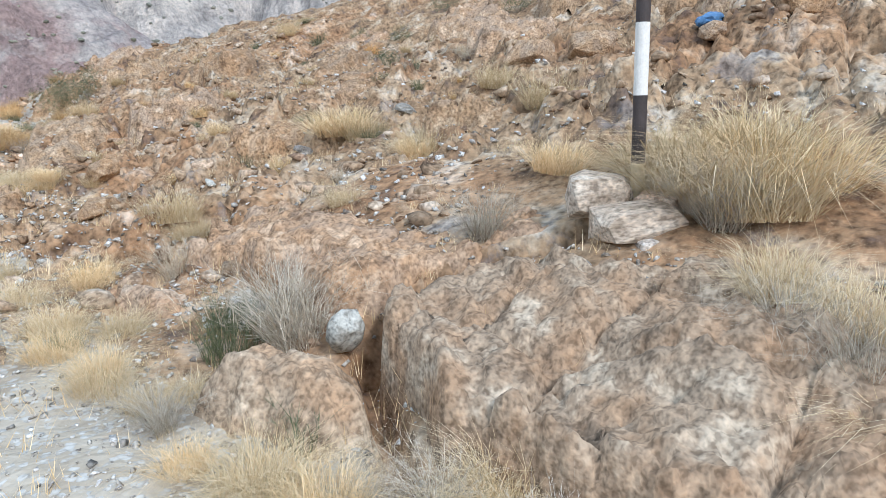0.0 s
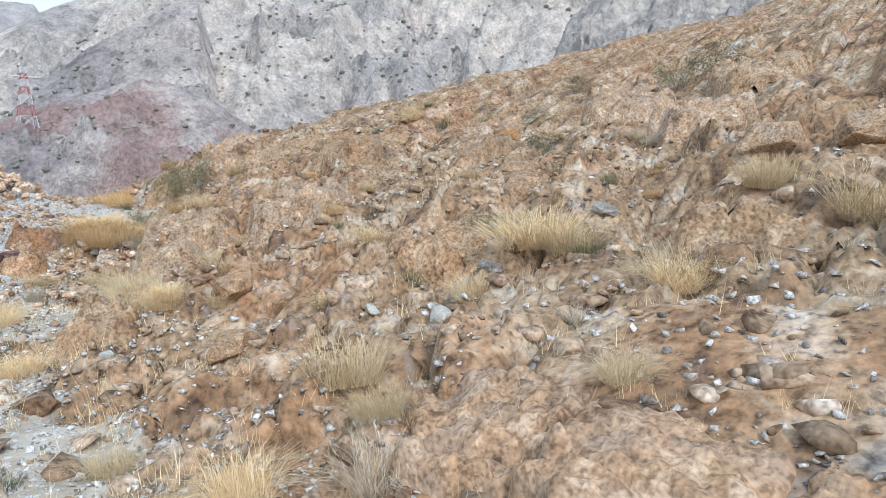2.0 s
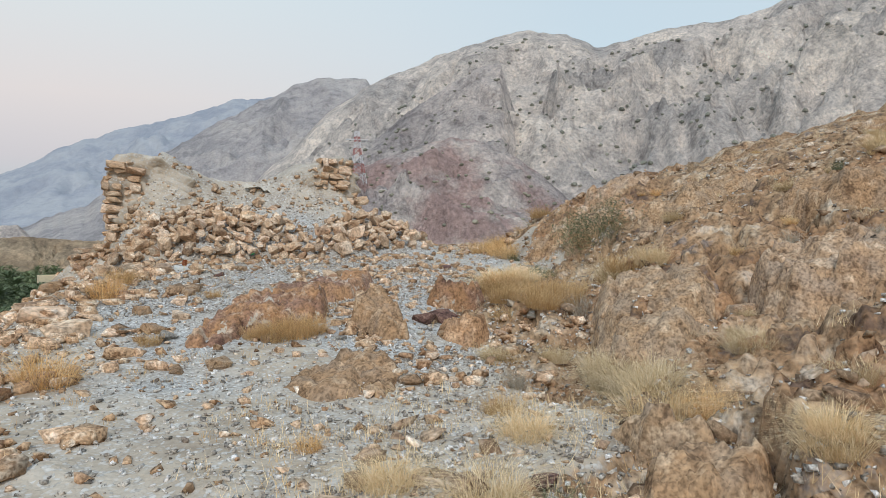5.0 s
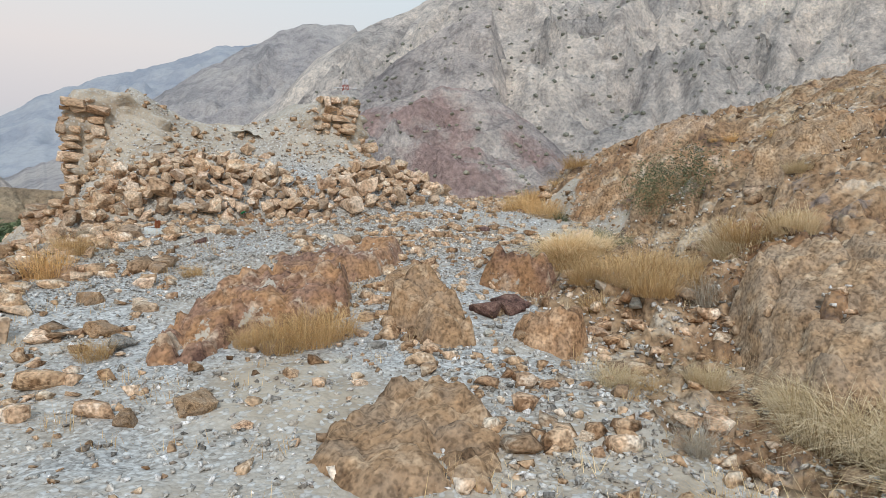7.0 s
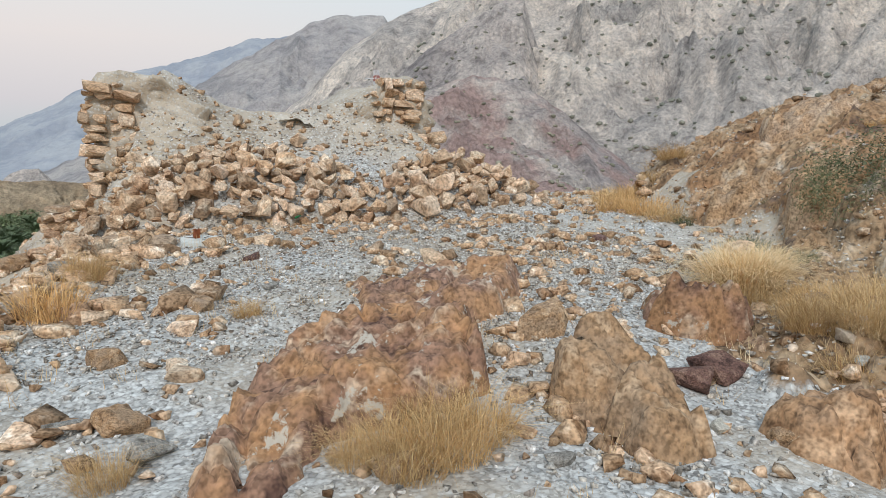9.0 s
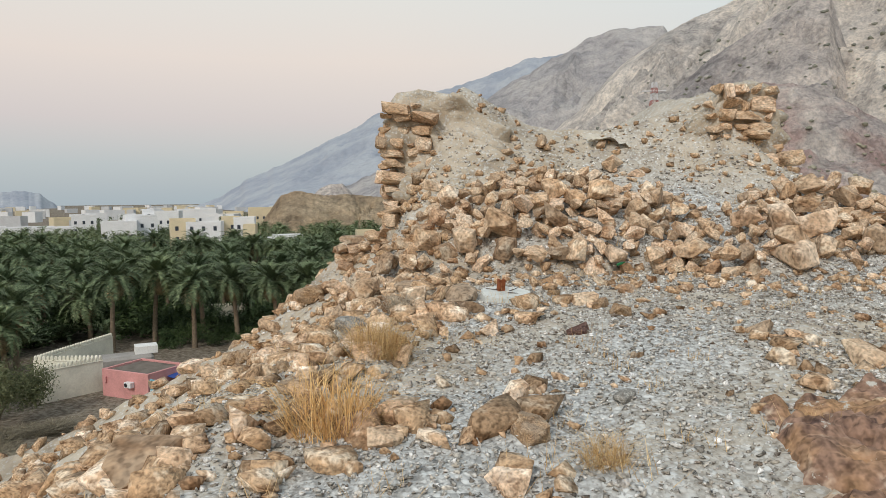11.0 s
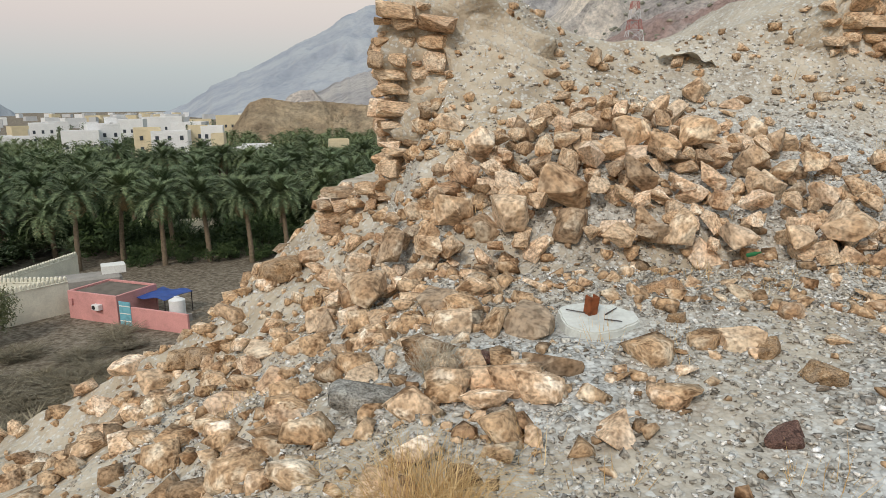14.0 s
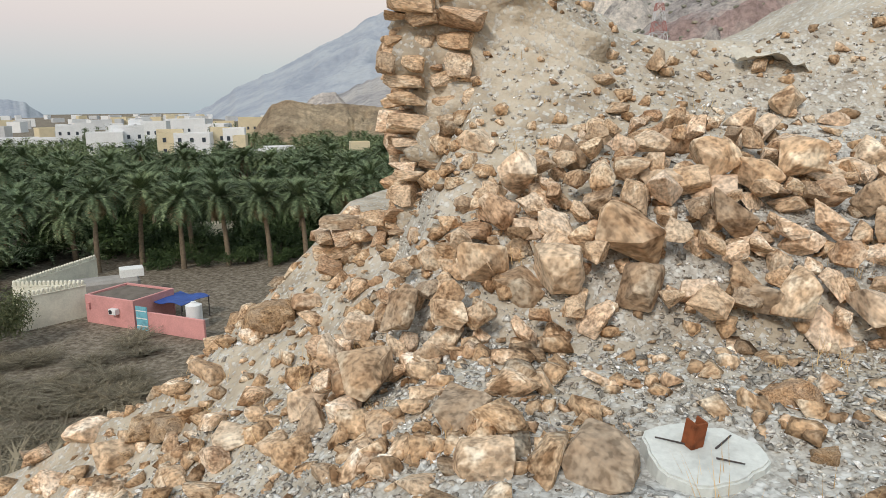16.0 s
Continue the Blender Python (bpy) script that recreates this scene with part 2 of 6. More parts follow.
def plain_material(name, color, rough=0.8, scale=3.0, wear=0.25, metal=0.0, bump=0.2, distance=0.01, world_space=False):
    m, t, b = nodes_of(name)
    c = coords(t, world_space)
    n1 = noise_node(t, c, scale, 6, 0.6)
    n2 = noise_node(t, c, scale * 11, 4, 0.6)
    lo = tuple(v * (1 - wear) for v in color)
    hi = tuple(min(v * (1 + wear * 0.6), 0.95) for v in color)
    col = ramp_node(t, n1.outputs[0], [(0.3, lo), (0.5, color), (0.72, hi)])
    g = ramp_node(t, n2.outputs[0], [(0.3, (0.85, 0.85, 0.85)), (0.7, (1.08, 1.08, 1.08))])
    col = mix_node(t, 0.7, col, g, "MULTIPLY")
    t.links.new(col, b.inputs["Base Color"])
    b.inputs["Roughness"].default_value, b.inputs["Metallic"].default_value = rough, metal
    b.inputs["Specular IOR Level"].default_value = 0.3
    bump_node(t, b, n2.outputs[0], bump, distance)
    return m


def leaf_material(name, a, b_col, c_col=None, island=True):
    m, t, b = nodes_of(name)
    src = t.nodes.new("ShaderNodeNewGeometry").outputs["Random Per Island"] if island else t.nodes.new("ShaderNodeObjectInfo").outputs["Random"]
    stops = [(0.0, a), (0.6, b_col)] + ([(1.0, c_col)] if c_col else [])
    col = ramp_node(t, src, stops)
    info = t.nodes.new("ShaderNodeObjectInfo")
    sh = ramp_node(t, info.outputs["Random"], [(0.0, (0.82, 0.80, 0.76)), (0.5, (1, 1, 1)), (1.0, (1.2, 1.12, 1.0))])
    col = mix_node(t, 1.0, col, sh, "MULTIPLY")
    t.links.new(col, b.inputs["Base Color"])
    b.inputs["Roughness"].default_value = 0.65
    b.inputs["Specular IOR Level"].default_value = 0.25
    return m


def ground_material():
    m, t, b = nodes_of("stony_ground")
    p = coords(t, True)
    at = t.nodes.new("ShaderNodeAttribute")
    at.attribute_name = "bedrock"
    gr = t.nodes.new("ShaderNodeAttribute")
    gr.attribute_name = "grit"
    big = noise_node(t, p, 0.55, 5, 0.6)
    mid = noise_node(t, p, 2.6, 5, 0.62)
    fine = noise_node(t, p, 17.0, 2.5, 0.55)
    peb = noise_node(t, p, 34.0, kind="voronoi")
    peb2 = noise_node(t, p, 85.0, kind="voronoi")
    # bedrock: orange-brown with purple-grey weathering and pale dust
    rock = ramp_node(t, mid.outputs[0], [(0.33, (0.18, 0.13, 0.10)), (0.42, (0.32, 0.21, 0.125)), (0.51, (0.43, 0.295, 0.18)), (0.59, (0.53, 0.405, 0.28)), (0.70, (0.66, 0.58, 0.48))])
    red = ramp_node(t, big.outputs[0], [(0.45, (0, 0, 0)), (0.6, (1, 1, 1))])
    rock = mix_node(t, red, rock, mix_node(t, 1.0, rock, (1.0, 0.87, 0.79), "MULTIPLY"))
    stain = noise_node(t, p, 1.7, 6, 0.7)
    rock = mix_node(t, ramp_node(t, stain.outputs[0], [(0.60, (0, 0, 0)), (0.66, (0.6, 0.6, 0.6))]), rock, (0.26, 0.235, 0.23))
    rock = mix_node(t, 0.8, rock, ramp_node(t, fine.outputs[0], [(0.30, (0.28, 0.26, 0.25)), (0.47, (0.95, 0.95, 0.95)), (0.68, (1.5, 1.46, 1.40))]), "MULTIPLY")
    # dusty soil with grit
    soil = ramp_node(t, mid.outputs[0], [(0.3, (0.37, 0.30, 0.225)), (0.5, (0.57, 0.48, 0.37)), (0.7, (0.71, 0.625, 0.515))])
    grit_a = ramp_node(t, peb.outputs["Color"], [(0.1, (0.26, 0.25, 0.235)), (0.35, (0.58, 0.57, 0.545)), (0.7, (0.76, 0.75, 0.72)), (1.0, (0.86, 0.85, 0.81))])
    grit_b = ramp_node(t, peb2.outputs["Color"], [(0.1, (0.34, 0.325, 0.30)), (0.6, (0.62, 0.60, 0.565)), (1.0, (0.80, 0.785, 0.75))])
    pick = ramp_node(t, fine.outputs[0], [(0.46, (0, 0, 0)), (0.54, (1, 1, 1))])
    grit = mix_node(t, pick, grit_a, grit_b)
    edge = ramp_node(t, peb.outputs["Distance"], [(0.0, (1.08, 1.08, 1.08)), (0.45, (1, 1, 1)), (0.75, (0.62, 0.61, 0.60))])
    grit = mix_node(t, 0.8, grit, edge, "MULTIPLY")
    speck = ramp_node(t, peb.outputs["Color"], [(0.62, (0, 0, 0)), (0.7, (1, 1, 1))])
    soil = mix_node(t, mix_node(t, 1.0, speck, (0.6, 0.6, 0.6), "MULTIPLY"), soil, grit)
    loose = mix_node(t, gr.outputs["Fac"], soil, grit)
    hard = t.nodes.new("ShaderNodeMath")
    hard.operation = "MULTIPLY_ADD"
    t.links.new(mid.outputs[0], hard.inputs[0])
    hard.inputs[1].default_value = 1.1
    t.links.new(at.outputs["Fac"], hard.inputs[2])
    fac = ramp_node(t, hard.outputs[0], [(0.88, (0, 0, 0)), (1.12, (1, 1, 1))])
    col = mix_node(t, fac, loose, rock)
    # the oasis floor far below is dark earth
    sep = t.nodes.new("ShaderNodeSeparateXYZ")
    t.links.new(p, sep.inputs[0])
    low = t.nodes.new("ShaderNodeMapRange")
    low.inputs[1].default_value, low.inputs[2].default_value = -0.9, -3.0
    t.links.new(sep.outputs[2], low.inputs[0])
    earth = ramp_node(t, mid.outputs[0], [(0.36, (0.10, 0.08, 0.06)), (0.5, (0.18, 0.15, 0.115)), (0.62, (0.27, 0.235, 0.19))])
    col = mix_node(t, 1.0, col, TONE, "MULTIPLY")
    col = mix_node(t, low.outputs[0], col, earth)
    t.links.new(col, b.inputs["Base Color"])
    b.inputs["Roughness"].default_value = 0.95
    b.inputs["Specular IOR Level"].default_value = 0.15
    h1 = t.nodes.new("ShaderNodeMath")
    h1.operation = "MULTIPLY_ADD"
    t.links.new(peb.outputs["Distance"], h1.inputs[0])
    h1.inputs[1].default_value = -0.35
    t.links.new(fine.outputs[0], h1.inputs[2])
    h2 = t.nodes.new("ShaderNodeMath")
    h2.operation = "MULTIPLY_ADD"
    t.links.new(mid.outputs[0], h2.inputs[0])
    h2.inputs[1].default_value = 2.0
    t.links.new(h1.outputs[0], h2.inputs[2])
    bump_node(t, b, h2.outputs[0], 0.7, 0.022)
    return m


def mountain_material(name, dark, mid, pale, red=None, haze=0.0, band=0.0):
    m, t, b = nodes_of(name)
    p = coords(t, True)
    big = noise_node(t, p, 0.012, 8, 0.62)
    fine = noise_node(t, p, 0.09, 8, 0.68)
    col = ramp_node(t, big.outputs[0], [(0.38, dark), (0.5, mid), (0.6, pale)])
    # haze fades speckle, grain and bump, painting aerial haze into the rock
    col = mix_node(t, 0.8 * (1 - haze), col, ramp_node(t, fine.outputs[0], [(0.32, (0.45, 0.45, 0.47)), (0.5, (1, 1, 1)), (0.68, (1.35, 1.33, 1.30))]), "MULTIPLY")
    if band:
        sx = t.nodes.new("ShaderNodeTexWave")
        sx.inputs["Scale"].default_value, sx.inputs["Distortion"].default_value = band, 6
        sx.inputs["Detail"].default_value = 4
        sx.bands_direction = "Z"
        t.links.new(p, sx.inputs["Vector"])
        col = mix_node(t, 0.35, col, ramp_node(t, sx.outputs[0], [(0.2, (0.7, 0.7, 0.72)), (0.8, (1.1, 1.1, 1.08))]), "MULTIPLY")
    if red:
        pn = noise_node(t, p, 0.02, 5, 0.6)
        col = mix_node(t, ramp_node(t, pn.outputs[0], [(0.46, (0, 0, 0)), (0.56, (1, 1, 1))]), col, mix_node(t, 0.6, red, ramp_node(t, fine.outputs[0], [(0.3, (0.5, 0.5, 0.5)), (0.7, (1.2, 1.2, 1.2))]), "MULTIPLY"))
    grain = noise_node(t, p, 0.5, 5, 0.7)
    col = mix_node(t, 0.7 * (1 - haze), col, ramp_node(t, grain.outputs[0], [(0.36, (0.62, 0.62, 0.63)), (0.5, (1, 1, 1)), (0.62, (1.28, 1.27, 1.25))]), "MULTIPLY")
    t.links.new(col, b.inputs["Base Color"])
    b.inputs["Roughness"].default_value = 1.0
    b.inputs["Specular IOR Level"].default_value = 0.05
    bump_node(t, b, fine.outputs[0], 1.0 - haze, 9.0)
    return m


GROUND = ground_material()
RUBBLE = stone_material("tan_limestone", (0.36, 0.225, 0.135), (0.65, 0.46, 0.305), (0.86, 0.73, 0.57), 1.5, 0.42, tint=(0.70, 0.55, 0.41))
ORANGE = stone_material("orange_rock", (0.23, 0.145, 0.085), (0.46, 0.305, 0.18), (0.62, 0.46, 0.31), 5.0, 0.16, tint=(0.42, 0.31, 0.215), bump=0.6, distance=0.03)
TANROCK = stone_material("tan_outcrop_rock", (0.29, 0.215, 0.15), (0.47, 0.36, 0.255), (0.64, 0.53, 0.40), 5.5, 0.10, tint=(0.48, 0.325, 0.205), bump=0.6, distance=0.03)
REDROCK = stone_material("red_brown_rock", (0.13, 0.075, 0.06), (0.33, 0.20, 0.14), (0.58, 0.46, 0.35), 4.2, 0.15, tint=(0.47, 0.27, 0.14), crust=(0.64, 0.60, 0.52))
GREYSTONE = stone_material("grey_stone", (0.20, 0.19, 0.17), (0.36, 0.355, 0.335), (0.52, 0.52, 0.49), 5.0, 0.2)
WHITESTONE = stone_material("white_stone", (0.42, 0.42, 0.38), (0.60, 0.60, 0.55), (0.72, 0.72, 0.68), 7.0, 0.12, bump=0.3)
PURPLE = stone_material("purple_brown_stone", (0.09, 0.055, 0.05), (0.19, 0.115, 0.10), (0.30, 0.20, 0.165), 5.0, 0.25)
PEBBLE = stone_material("mixed_pebbles", (0.32, 0.295, 0.26), (0.60, 0.57, 0.52), (0.76, 0.74, 0.70), 9.0, 0.62, island=True, world_space=True, bump=0.3)
STRAW = leaf_material("dry_grass", (0.54, 0.41, 0.23), (0.74, 0.60, 0.38), (0.86, 0.76, 0.56))
GOLD = leaf_material("golden_dry_grass", (0.42, 0.27, 0.12), (0.66, 0.45, 0.225), (0.78, 0.60, 0.34))
TWIG = leaf_material("grey_twigs", (0.32, 0.28, 0.22), (0.55, 0.50, 0.42), (0.68, 0.63, 0.55))
OLIVE = leaf_material("olive_leaves", (0.07, 0.085, 0.045), (0.13, 0.155, 0.085), (0.20, 0.22, 0.135))
PALM = leaf_material("palm_fronds", (0.055, 0.085, 0.045), (0.12, 0.17, 0.09), (0.23, 0.28, 0.16))
PALM_DRY = leaf_material("dry_palm_fronds", (0.20, 0.15, 0.08), (0.33, 0.26, 0.15), (0.42, 0.34, 0.22))
BARK = plain_material("palm_bark", (0.20, 0.155, 0.11), 0.95, 4.0, 0.4)

# ---- mesh helpers ----


def mesh_from(name, verts, faces, material=None, smooth=False):
    me = bpy.data.meshes.new(name)
    me.from_pydata([tuple(v) for v in verts], [], [tuple(f) for f in faces])
    if material:
        me.materials.append(material)
    if smooth:
        me.shade_smooth()
    me.update()
    return me


def part(name, data, material=None, parent=None, label="", at=None):
    """Links a bmesh or mesh as one object, under a parent if one is given."""
    if isinstance(data, bmesh.types.BMesh):
        me = bpy.data.meshes.new(name)
        data.to_mesh(me)
        data.free()
    else:
        me = data
    if material and not me.materials:
        me.materials.append(material)
    ob = new(name, me)
    if parent is not None:
        ob.parent = parent
    if at is not None:
        ob.matrix_basis = at
    if label:
        ob["label"] = label
    return ob


def box(bm, cx, cy, cz, sx, sy, sz, rz=0.0, bevel=0.0):
    made = bmesh.ops.create_cube(bm, size=1.0, matrix=Matrix.LocRotScale((cx, cy, cz), Euler((0, 0, rz)), (sx, sy, sz)))
    if bevel:
        edges = list({e for v in made["verts"] for e in v.link_edges})
        bmesh.ops.bevel(bm, geom=edges, offset=bevel, segments=1, affect="EDGES")


def tube(bm, p, q, r0, r1, sides=6):
    p, q = Vector(p), Vector(q)
    m = Matrix.Translation((p + q) / 2) @ (q - p).to_track_quat("Z", "Y").to_matrix().to_4x4()
    bmesh.ops.create_cone(bm, cap_ends=True, segments=sides, radius1=r0, radius2=r1, depth=(q - p).length, matrix=m)


def hull_stone(seed, squash=(1, 0.8, 0.65), points=18):
    """An angular broken stone, about one metre across."""
    rng = random.Random(seed)
    bm = bmesh.new()
    for _ in range(points):
        v = Vector([rng.uniform(-1, 1) for _ in range(3)])
        v = v / max(abs(c) for c in v) * rng.uniform(0.36, 0.50)
        v = v.lerp(v.normalized() * 0.5, rng.uniform(0.0, 0.5))
        bm.verts.new((v.x * squash[0], v.y * squash[1], v.z * squash[2]))
    res = bmesh.ops.convex_hull(bm, input=bm.verts)
    loose = [v for v in bm.verts if not v.link_faces]
    bmesh.ops.delete(bm, geom=loose, context="VERTS")
    return bm


def stone_meshes(tag, material, count, squash, seed, points=18):
    out = []
    for i in range(count):
        bm = hull_stone(seed + i, squash, points)
        edges = [e for e in bm.edges if e.calc_length() > 0.12]
        bmesh.ops.bevel(bm, geom=edges, offset=0.016, segments=1, affect="EDGES")
        bmesh.ops.triangulate(bm, faces=bm.faces[:])
        bmesh.ops.subdivide_edges(bm, edges=[e for e in bm.edges if e.calc_length() > 0.20], cuts=1)
        bmesh.ops.triangulate(bm, faces=bm.faces[:])
        for v in bm.verts:
            k = 1 + 0.085 * float(fbm(v.co.x * 4 + i, v.co.y * 4, v.co.z * 4 + seed, 3, seed + i))
            v.co *= k
        me = bpy.data.meshes.new(tag)
        bm.to_mesh(me)
        bm.free()
        me.materials.append(material)
        out.append(me)
    return out


def boulder_mesh(name, size, seed, material, level=4, cuts=9, lump=0.16, grain=0.10):
    """A weathered boulder: a sphere chopped by planes, then roughened."""
    bm = bmesh.new()
    bmesh.ops.create_icosphere(bm, subdivisions=level, radius=1.0)
    v = np.array([p.co[:] for p in bm.verts])
    rng = np.random.RandomState(seed)
    for _ in range(cuts):
        n = rng.normal(size=3)
        n /= np.linalg.norm(n)
        lim = rng.uniform(0.55, 0.85)
        over = np.maximum(v @ n - lim, 0)
        v -= (over * 0.92)[:, None] * n
    r = 1 + lump * fbm(v[:, 0] * 1.3 + seed, v[:, 1] * 1.3, v[:, 2] * 1.3, 3, seed) + grain * fbm(v[:, 0] * 4, v[:, 1] * 4 + seed, v[:, 2] * 5, 5, seed + 9, 0.7)
    crack = np.abs(fbm(v[:, 0] * 1.6, v[:, 1] * 1.6 + seed, v[:, 2] * 2.4, 3, seed + 31))
    r -= 0.13 * np.clip(1 - crack / 0.07, 0, 1)
    r -= 0.07 * np.abs(fbm(v[:, 0] * 5, v[:, 1] * 5, v[:, 2] * 6 + seed, 4, seed + 52, 0.65))
    step = (v[:, 2] * 2.6 + v[:, 0] * 1.1 + 0.6 * fbm(v[:, 0] * 2, v[:, 1] * 2, seed, 3, seed + 40)) * 1.6
    r += 0.05 * ((step - np.floor(step)) ** 2 - 0.33)
    v = v * r[:, None] * np.array(size)
    for p, co in zip(bm.verts, v):
        p.co = co
    me = bpy.data.meshes.new(name)
    bm.to_mesh(me)
    bm.free()
    me.materials.append(material)
    me.shade_smooth()
    return me

# ---- the ground, one sheet to the horizon ----


def axis(lo, hi, step, end_lo, end_hi, grow=1.075):
    mid = list(np.arange(lo, hi + 1e-6, step))
    up, s = [mid[-1]], step
    while up[-1] < end_hi:
        s *= grow
        up.append(up[-1] + s)
    down, s = [mid[0]], step
    while down[-1] > end_lo:
        s *= grow
        down.append(down[-1] - s)
    return np.array(down[:0:-1] + mid + up[1:])


def build_ground():
    xs, ys = axis(-3.0, 7.6, 0.04, -4200, 4200, 1.06), axis(1.6, 23.4, 0.04, -4200, 4200, 1.06)
    gx, gy = np.meshgrid(xs, ys)
    gz = land(gx, gy)
    nx, ny = len(xs), len(ys)
    co = np.stack([gx, gy, gz], -1).reshape(-1, 3)
    idx = np.arange(nx * ny).reshape(ny, nx)
    quads = np.stack([idx[:-1, :-1], idx[:-1, 1:], idx[1:, 1:], idx[1:, :-1]], -1).reshape(-1, 4)
    me = bpy.data.meshes.new("ground")
    me.vertices.add(len(co))
    me.vertices.foreach_set("co", co.ravel())
    me.loops.add(quads.size)
    me.loops.foreach_set("vertex_index", quads.ravel())
    me.polygons.add(len(quads))
    me.polygons.foreach_set("loop_start", np.arange(len(quads)) * 4)
    me.update(calc_edges=True)
    me.validate()
    rock = rockiness(gx, gy).ravel()
    at = me.attributes.new("bedrock", "FLOAT", "POINT")
    at.data.foreach_set("value", rock.astype(np.float32))
    grit = (ease(9, 14.5, gy) * ease(0.6, -1.2, gx - hill_foot(gy)) * ease(-1.5, 0.4, gx + 0.5 * fbm(gx * 0.7, gy * 0.7, 0, 2, 17)) * (0.60 + 0.85 * fbm(gx * 0.9, gy * 0.9, 0, 3, 15)) * (1 - 0.75 * ease(0.5, 1.2, mound(gx, gy)))).ravel()
    at2 = me.attributes.new("grit", "FLOAT", "POINT")
    at2.data.foreach_set("value", np.clip(grit, 0, 1).astype(np.float32))
    me.materials.append(GROUND)
    me.shade_smooth()
    return tagged(new("ground", me), "stony orange-brown hillside with grey gravel falling to an oasis", "ground", kind="structure")


build_ground()

# ---- mountains ----


def mountain(name, label, material, azes, elevs, near, crest, seed, base=-16.0, rough=0.10, gully=0.12, eye=(0.3, 9.0, 1.4), cols=320, rows=70, back=1.35, shape=1.0):
    """A range whose crest lies at the distance crest, with the given elevation angle along the azimuths, and whose foot lies at near."""
    az = np.linspace(azes[0], azes[-1], cols)
    el = np.interp(az, azes, elevs) + 0.10 * fbm(az * 1.1, az * 0, 0, 4, seed)
    top = np.tan(np.radians(el)) * crest + eye[2]
    s = np.linspace(0, 1, rows)[:, None]
    a = np.radians(az)[None, :]
    u = np.where(s < 0.8, s / 0.8, 1.0)
    fall = np.where(s > 0.8, (s - 0.8) / 0.2, 0.0)
    dist = np.where(s < 0.8, near + (crest - near) * u, crest * (1 + (back - 1) * fall))
    x, y = eye[0] + np.sin(a) * dist, eye[1] + np.cos(a) * dist
    prof = u ** shape
    k = 6.0 / crest
    wx, wy = x * k + 0.5 * fbm(x * k, y * k, 0, 3, seed + 5), y * k + 0.5 * fbm(x * k, y * k, 5, 3, seed + 6)
    ridge = 1 - 2 * np.abs(fbm(wx * 0.8, wy * 0.8, 0, 5, seed + 2, 0.55))
    body = prof + (gully * ridge * 0.45 + rough * 0.6 * fbm(wx * 3, wy * 3, 0, 5, seed + 3, 0.6)) * np.sin(np.pi * np.clip(u, 0, 1) ** 1.2) * (s < 0.8)
    z = base + (top[None, :] - base) * np.clip(body, -0.05, 1.0)
    z = np.where(s > 0.8, base + (top[None, :] - base) * (1 - fall * 0.7), z)
    lid = eye[2] + np.tan(np.radians(el[None, :] - 3.0 * (1 - u) - 0.05)) * dist
    z = np.where(s < 0.8, np.minimum(z, np.maximum(lid, base)), z)
    co = np.stack([x + 0 * z, y + 0 * z, z], -1).reshape(-1, 3)
    idx = np.arange(rows * cols).reshape(rows, cols)
    quads = np.stack([idx[:-1, :-1], idx[:-1, 1:], idx[1:, 1:], idx[1:, :-1]], -1).reshape(-1, 4)
    me = bpy.data.meshes.new(name)
    me.vertices.add(len(co))
    me.vertices.foreach_set("co", co.ravel())
    me.loops.add(quads.size)
    me.loops.foreach_set("vertex_index", quads.ravel())
    me.polygons.add(len(quads))
    me.polygons.foreach_set("loop_start", np.arange(len(quads)) * 4)
    me.update(calc_edges=True)
    me.validate()
    me.materials.append(material)
    me.shade_smooth()
    ob = tagged(new(name, me), label, "mountain", kind="structure")
    return ob, (az, dist, x, y, z)


# pale blue of the distant air is painted into this rock colour
FAR_HAZE_BLUE = mountain_material("hazed_far_mountain_rock", (0.286, 0.317, 0.373), (0.333, 0.362, 0.412), (0.374, 0.402, 0.441), haze=0.75)
# grey ridge rock with some distance haze painted in as lower contrast
MID_GREY = mountain_material("hazed_grey_mountain_rock", (0.30, 0.295, 0.305), (0.385, 0.37, 0.375), (0.455, 0.435, 0.425), haze=0.3)
PALE_GREY = mountain_material("pale_mountain_rock", (0.455, 0.43, 0.415), (0.62, 0.57, 0.53), (0.77, 0.70, 0.63))
RED_FOOT = mountain_material("red_foothill_rock", (0.40, 0.36, 0.36), (0.52, 0.465, 0.445), (0.64, 0.585, 0.545), red=(0.50, 0.37, 0.345))
DARK_GREY = mountain_material("dark_mountain_rock", (0.385, 0.355, 0.35), (0.515, 0.47, 0.45), (0.65, 0.59, 0.55))
TAN_CLIFF = mountain_material("tan_cliff_rock", (0.26, 0.19, 0.13), (0.42, 0.32, 0.22), (0.52, 0.42, 0.30), band=0.9)

mountain("backdrop_far_range", "hazy blue-grey far mountain range sloping to the plain", FAR_HAZE_BLUE,
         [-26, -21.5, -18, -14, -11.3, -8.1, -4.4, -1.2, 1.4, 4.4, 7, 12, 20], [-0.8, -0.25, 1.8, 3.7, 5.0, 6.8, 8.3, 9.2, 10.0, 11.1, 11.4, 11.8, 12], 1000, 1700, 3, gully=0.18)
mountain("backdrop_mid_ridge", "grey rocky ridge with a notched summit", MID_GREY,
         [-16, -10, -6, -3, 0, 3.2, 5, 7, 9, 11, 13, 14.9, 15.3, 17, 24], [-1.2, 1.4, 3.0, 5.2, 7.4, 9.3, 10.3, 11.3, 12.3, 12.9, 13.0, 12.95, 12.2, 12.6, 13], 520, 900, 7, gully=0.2)
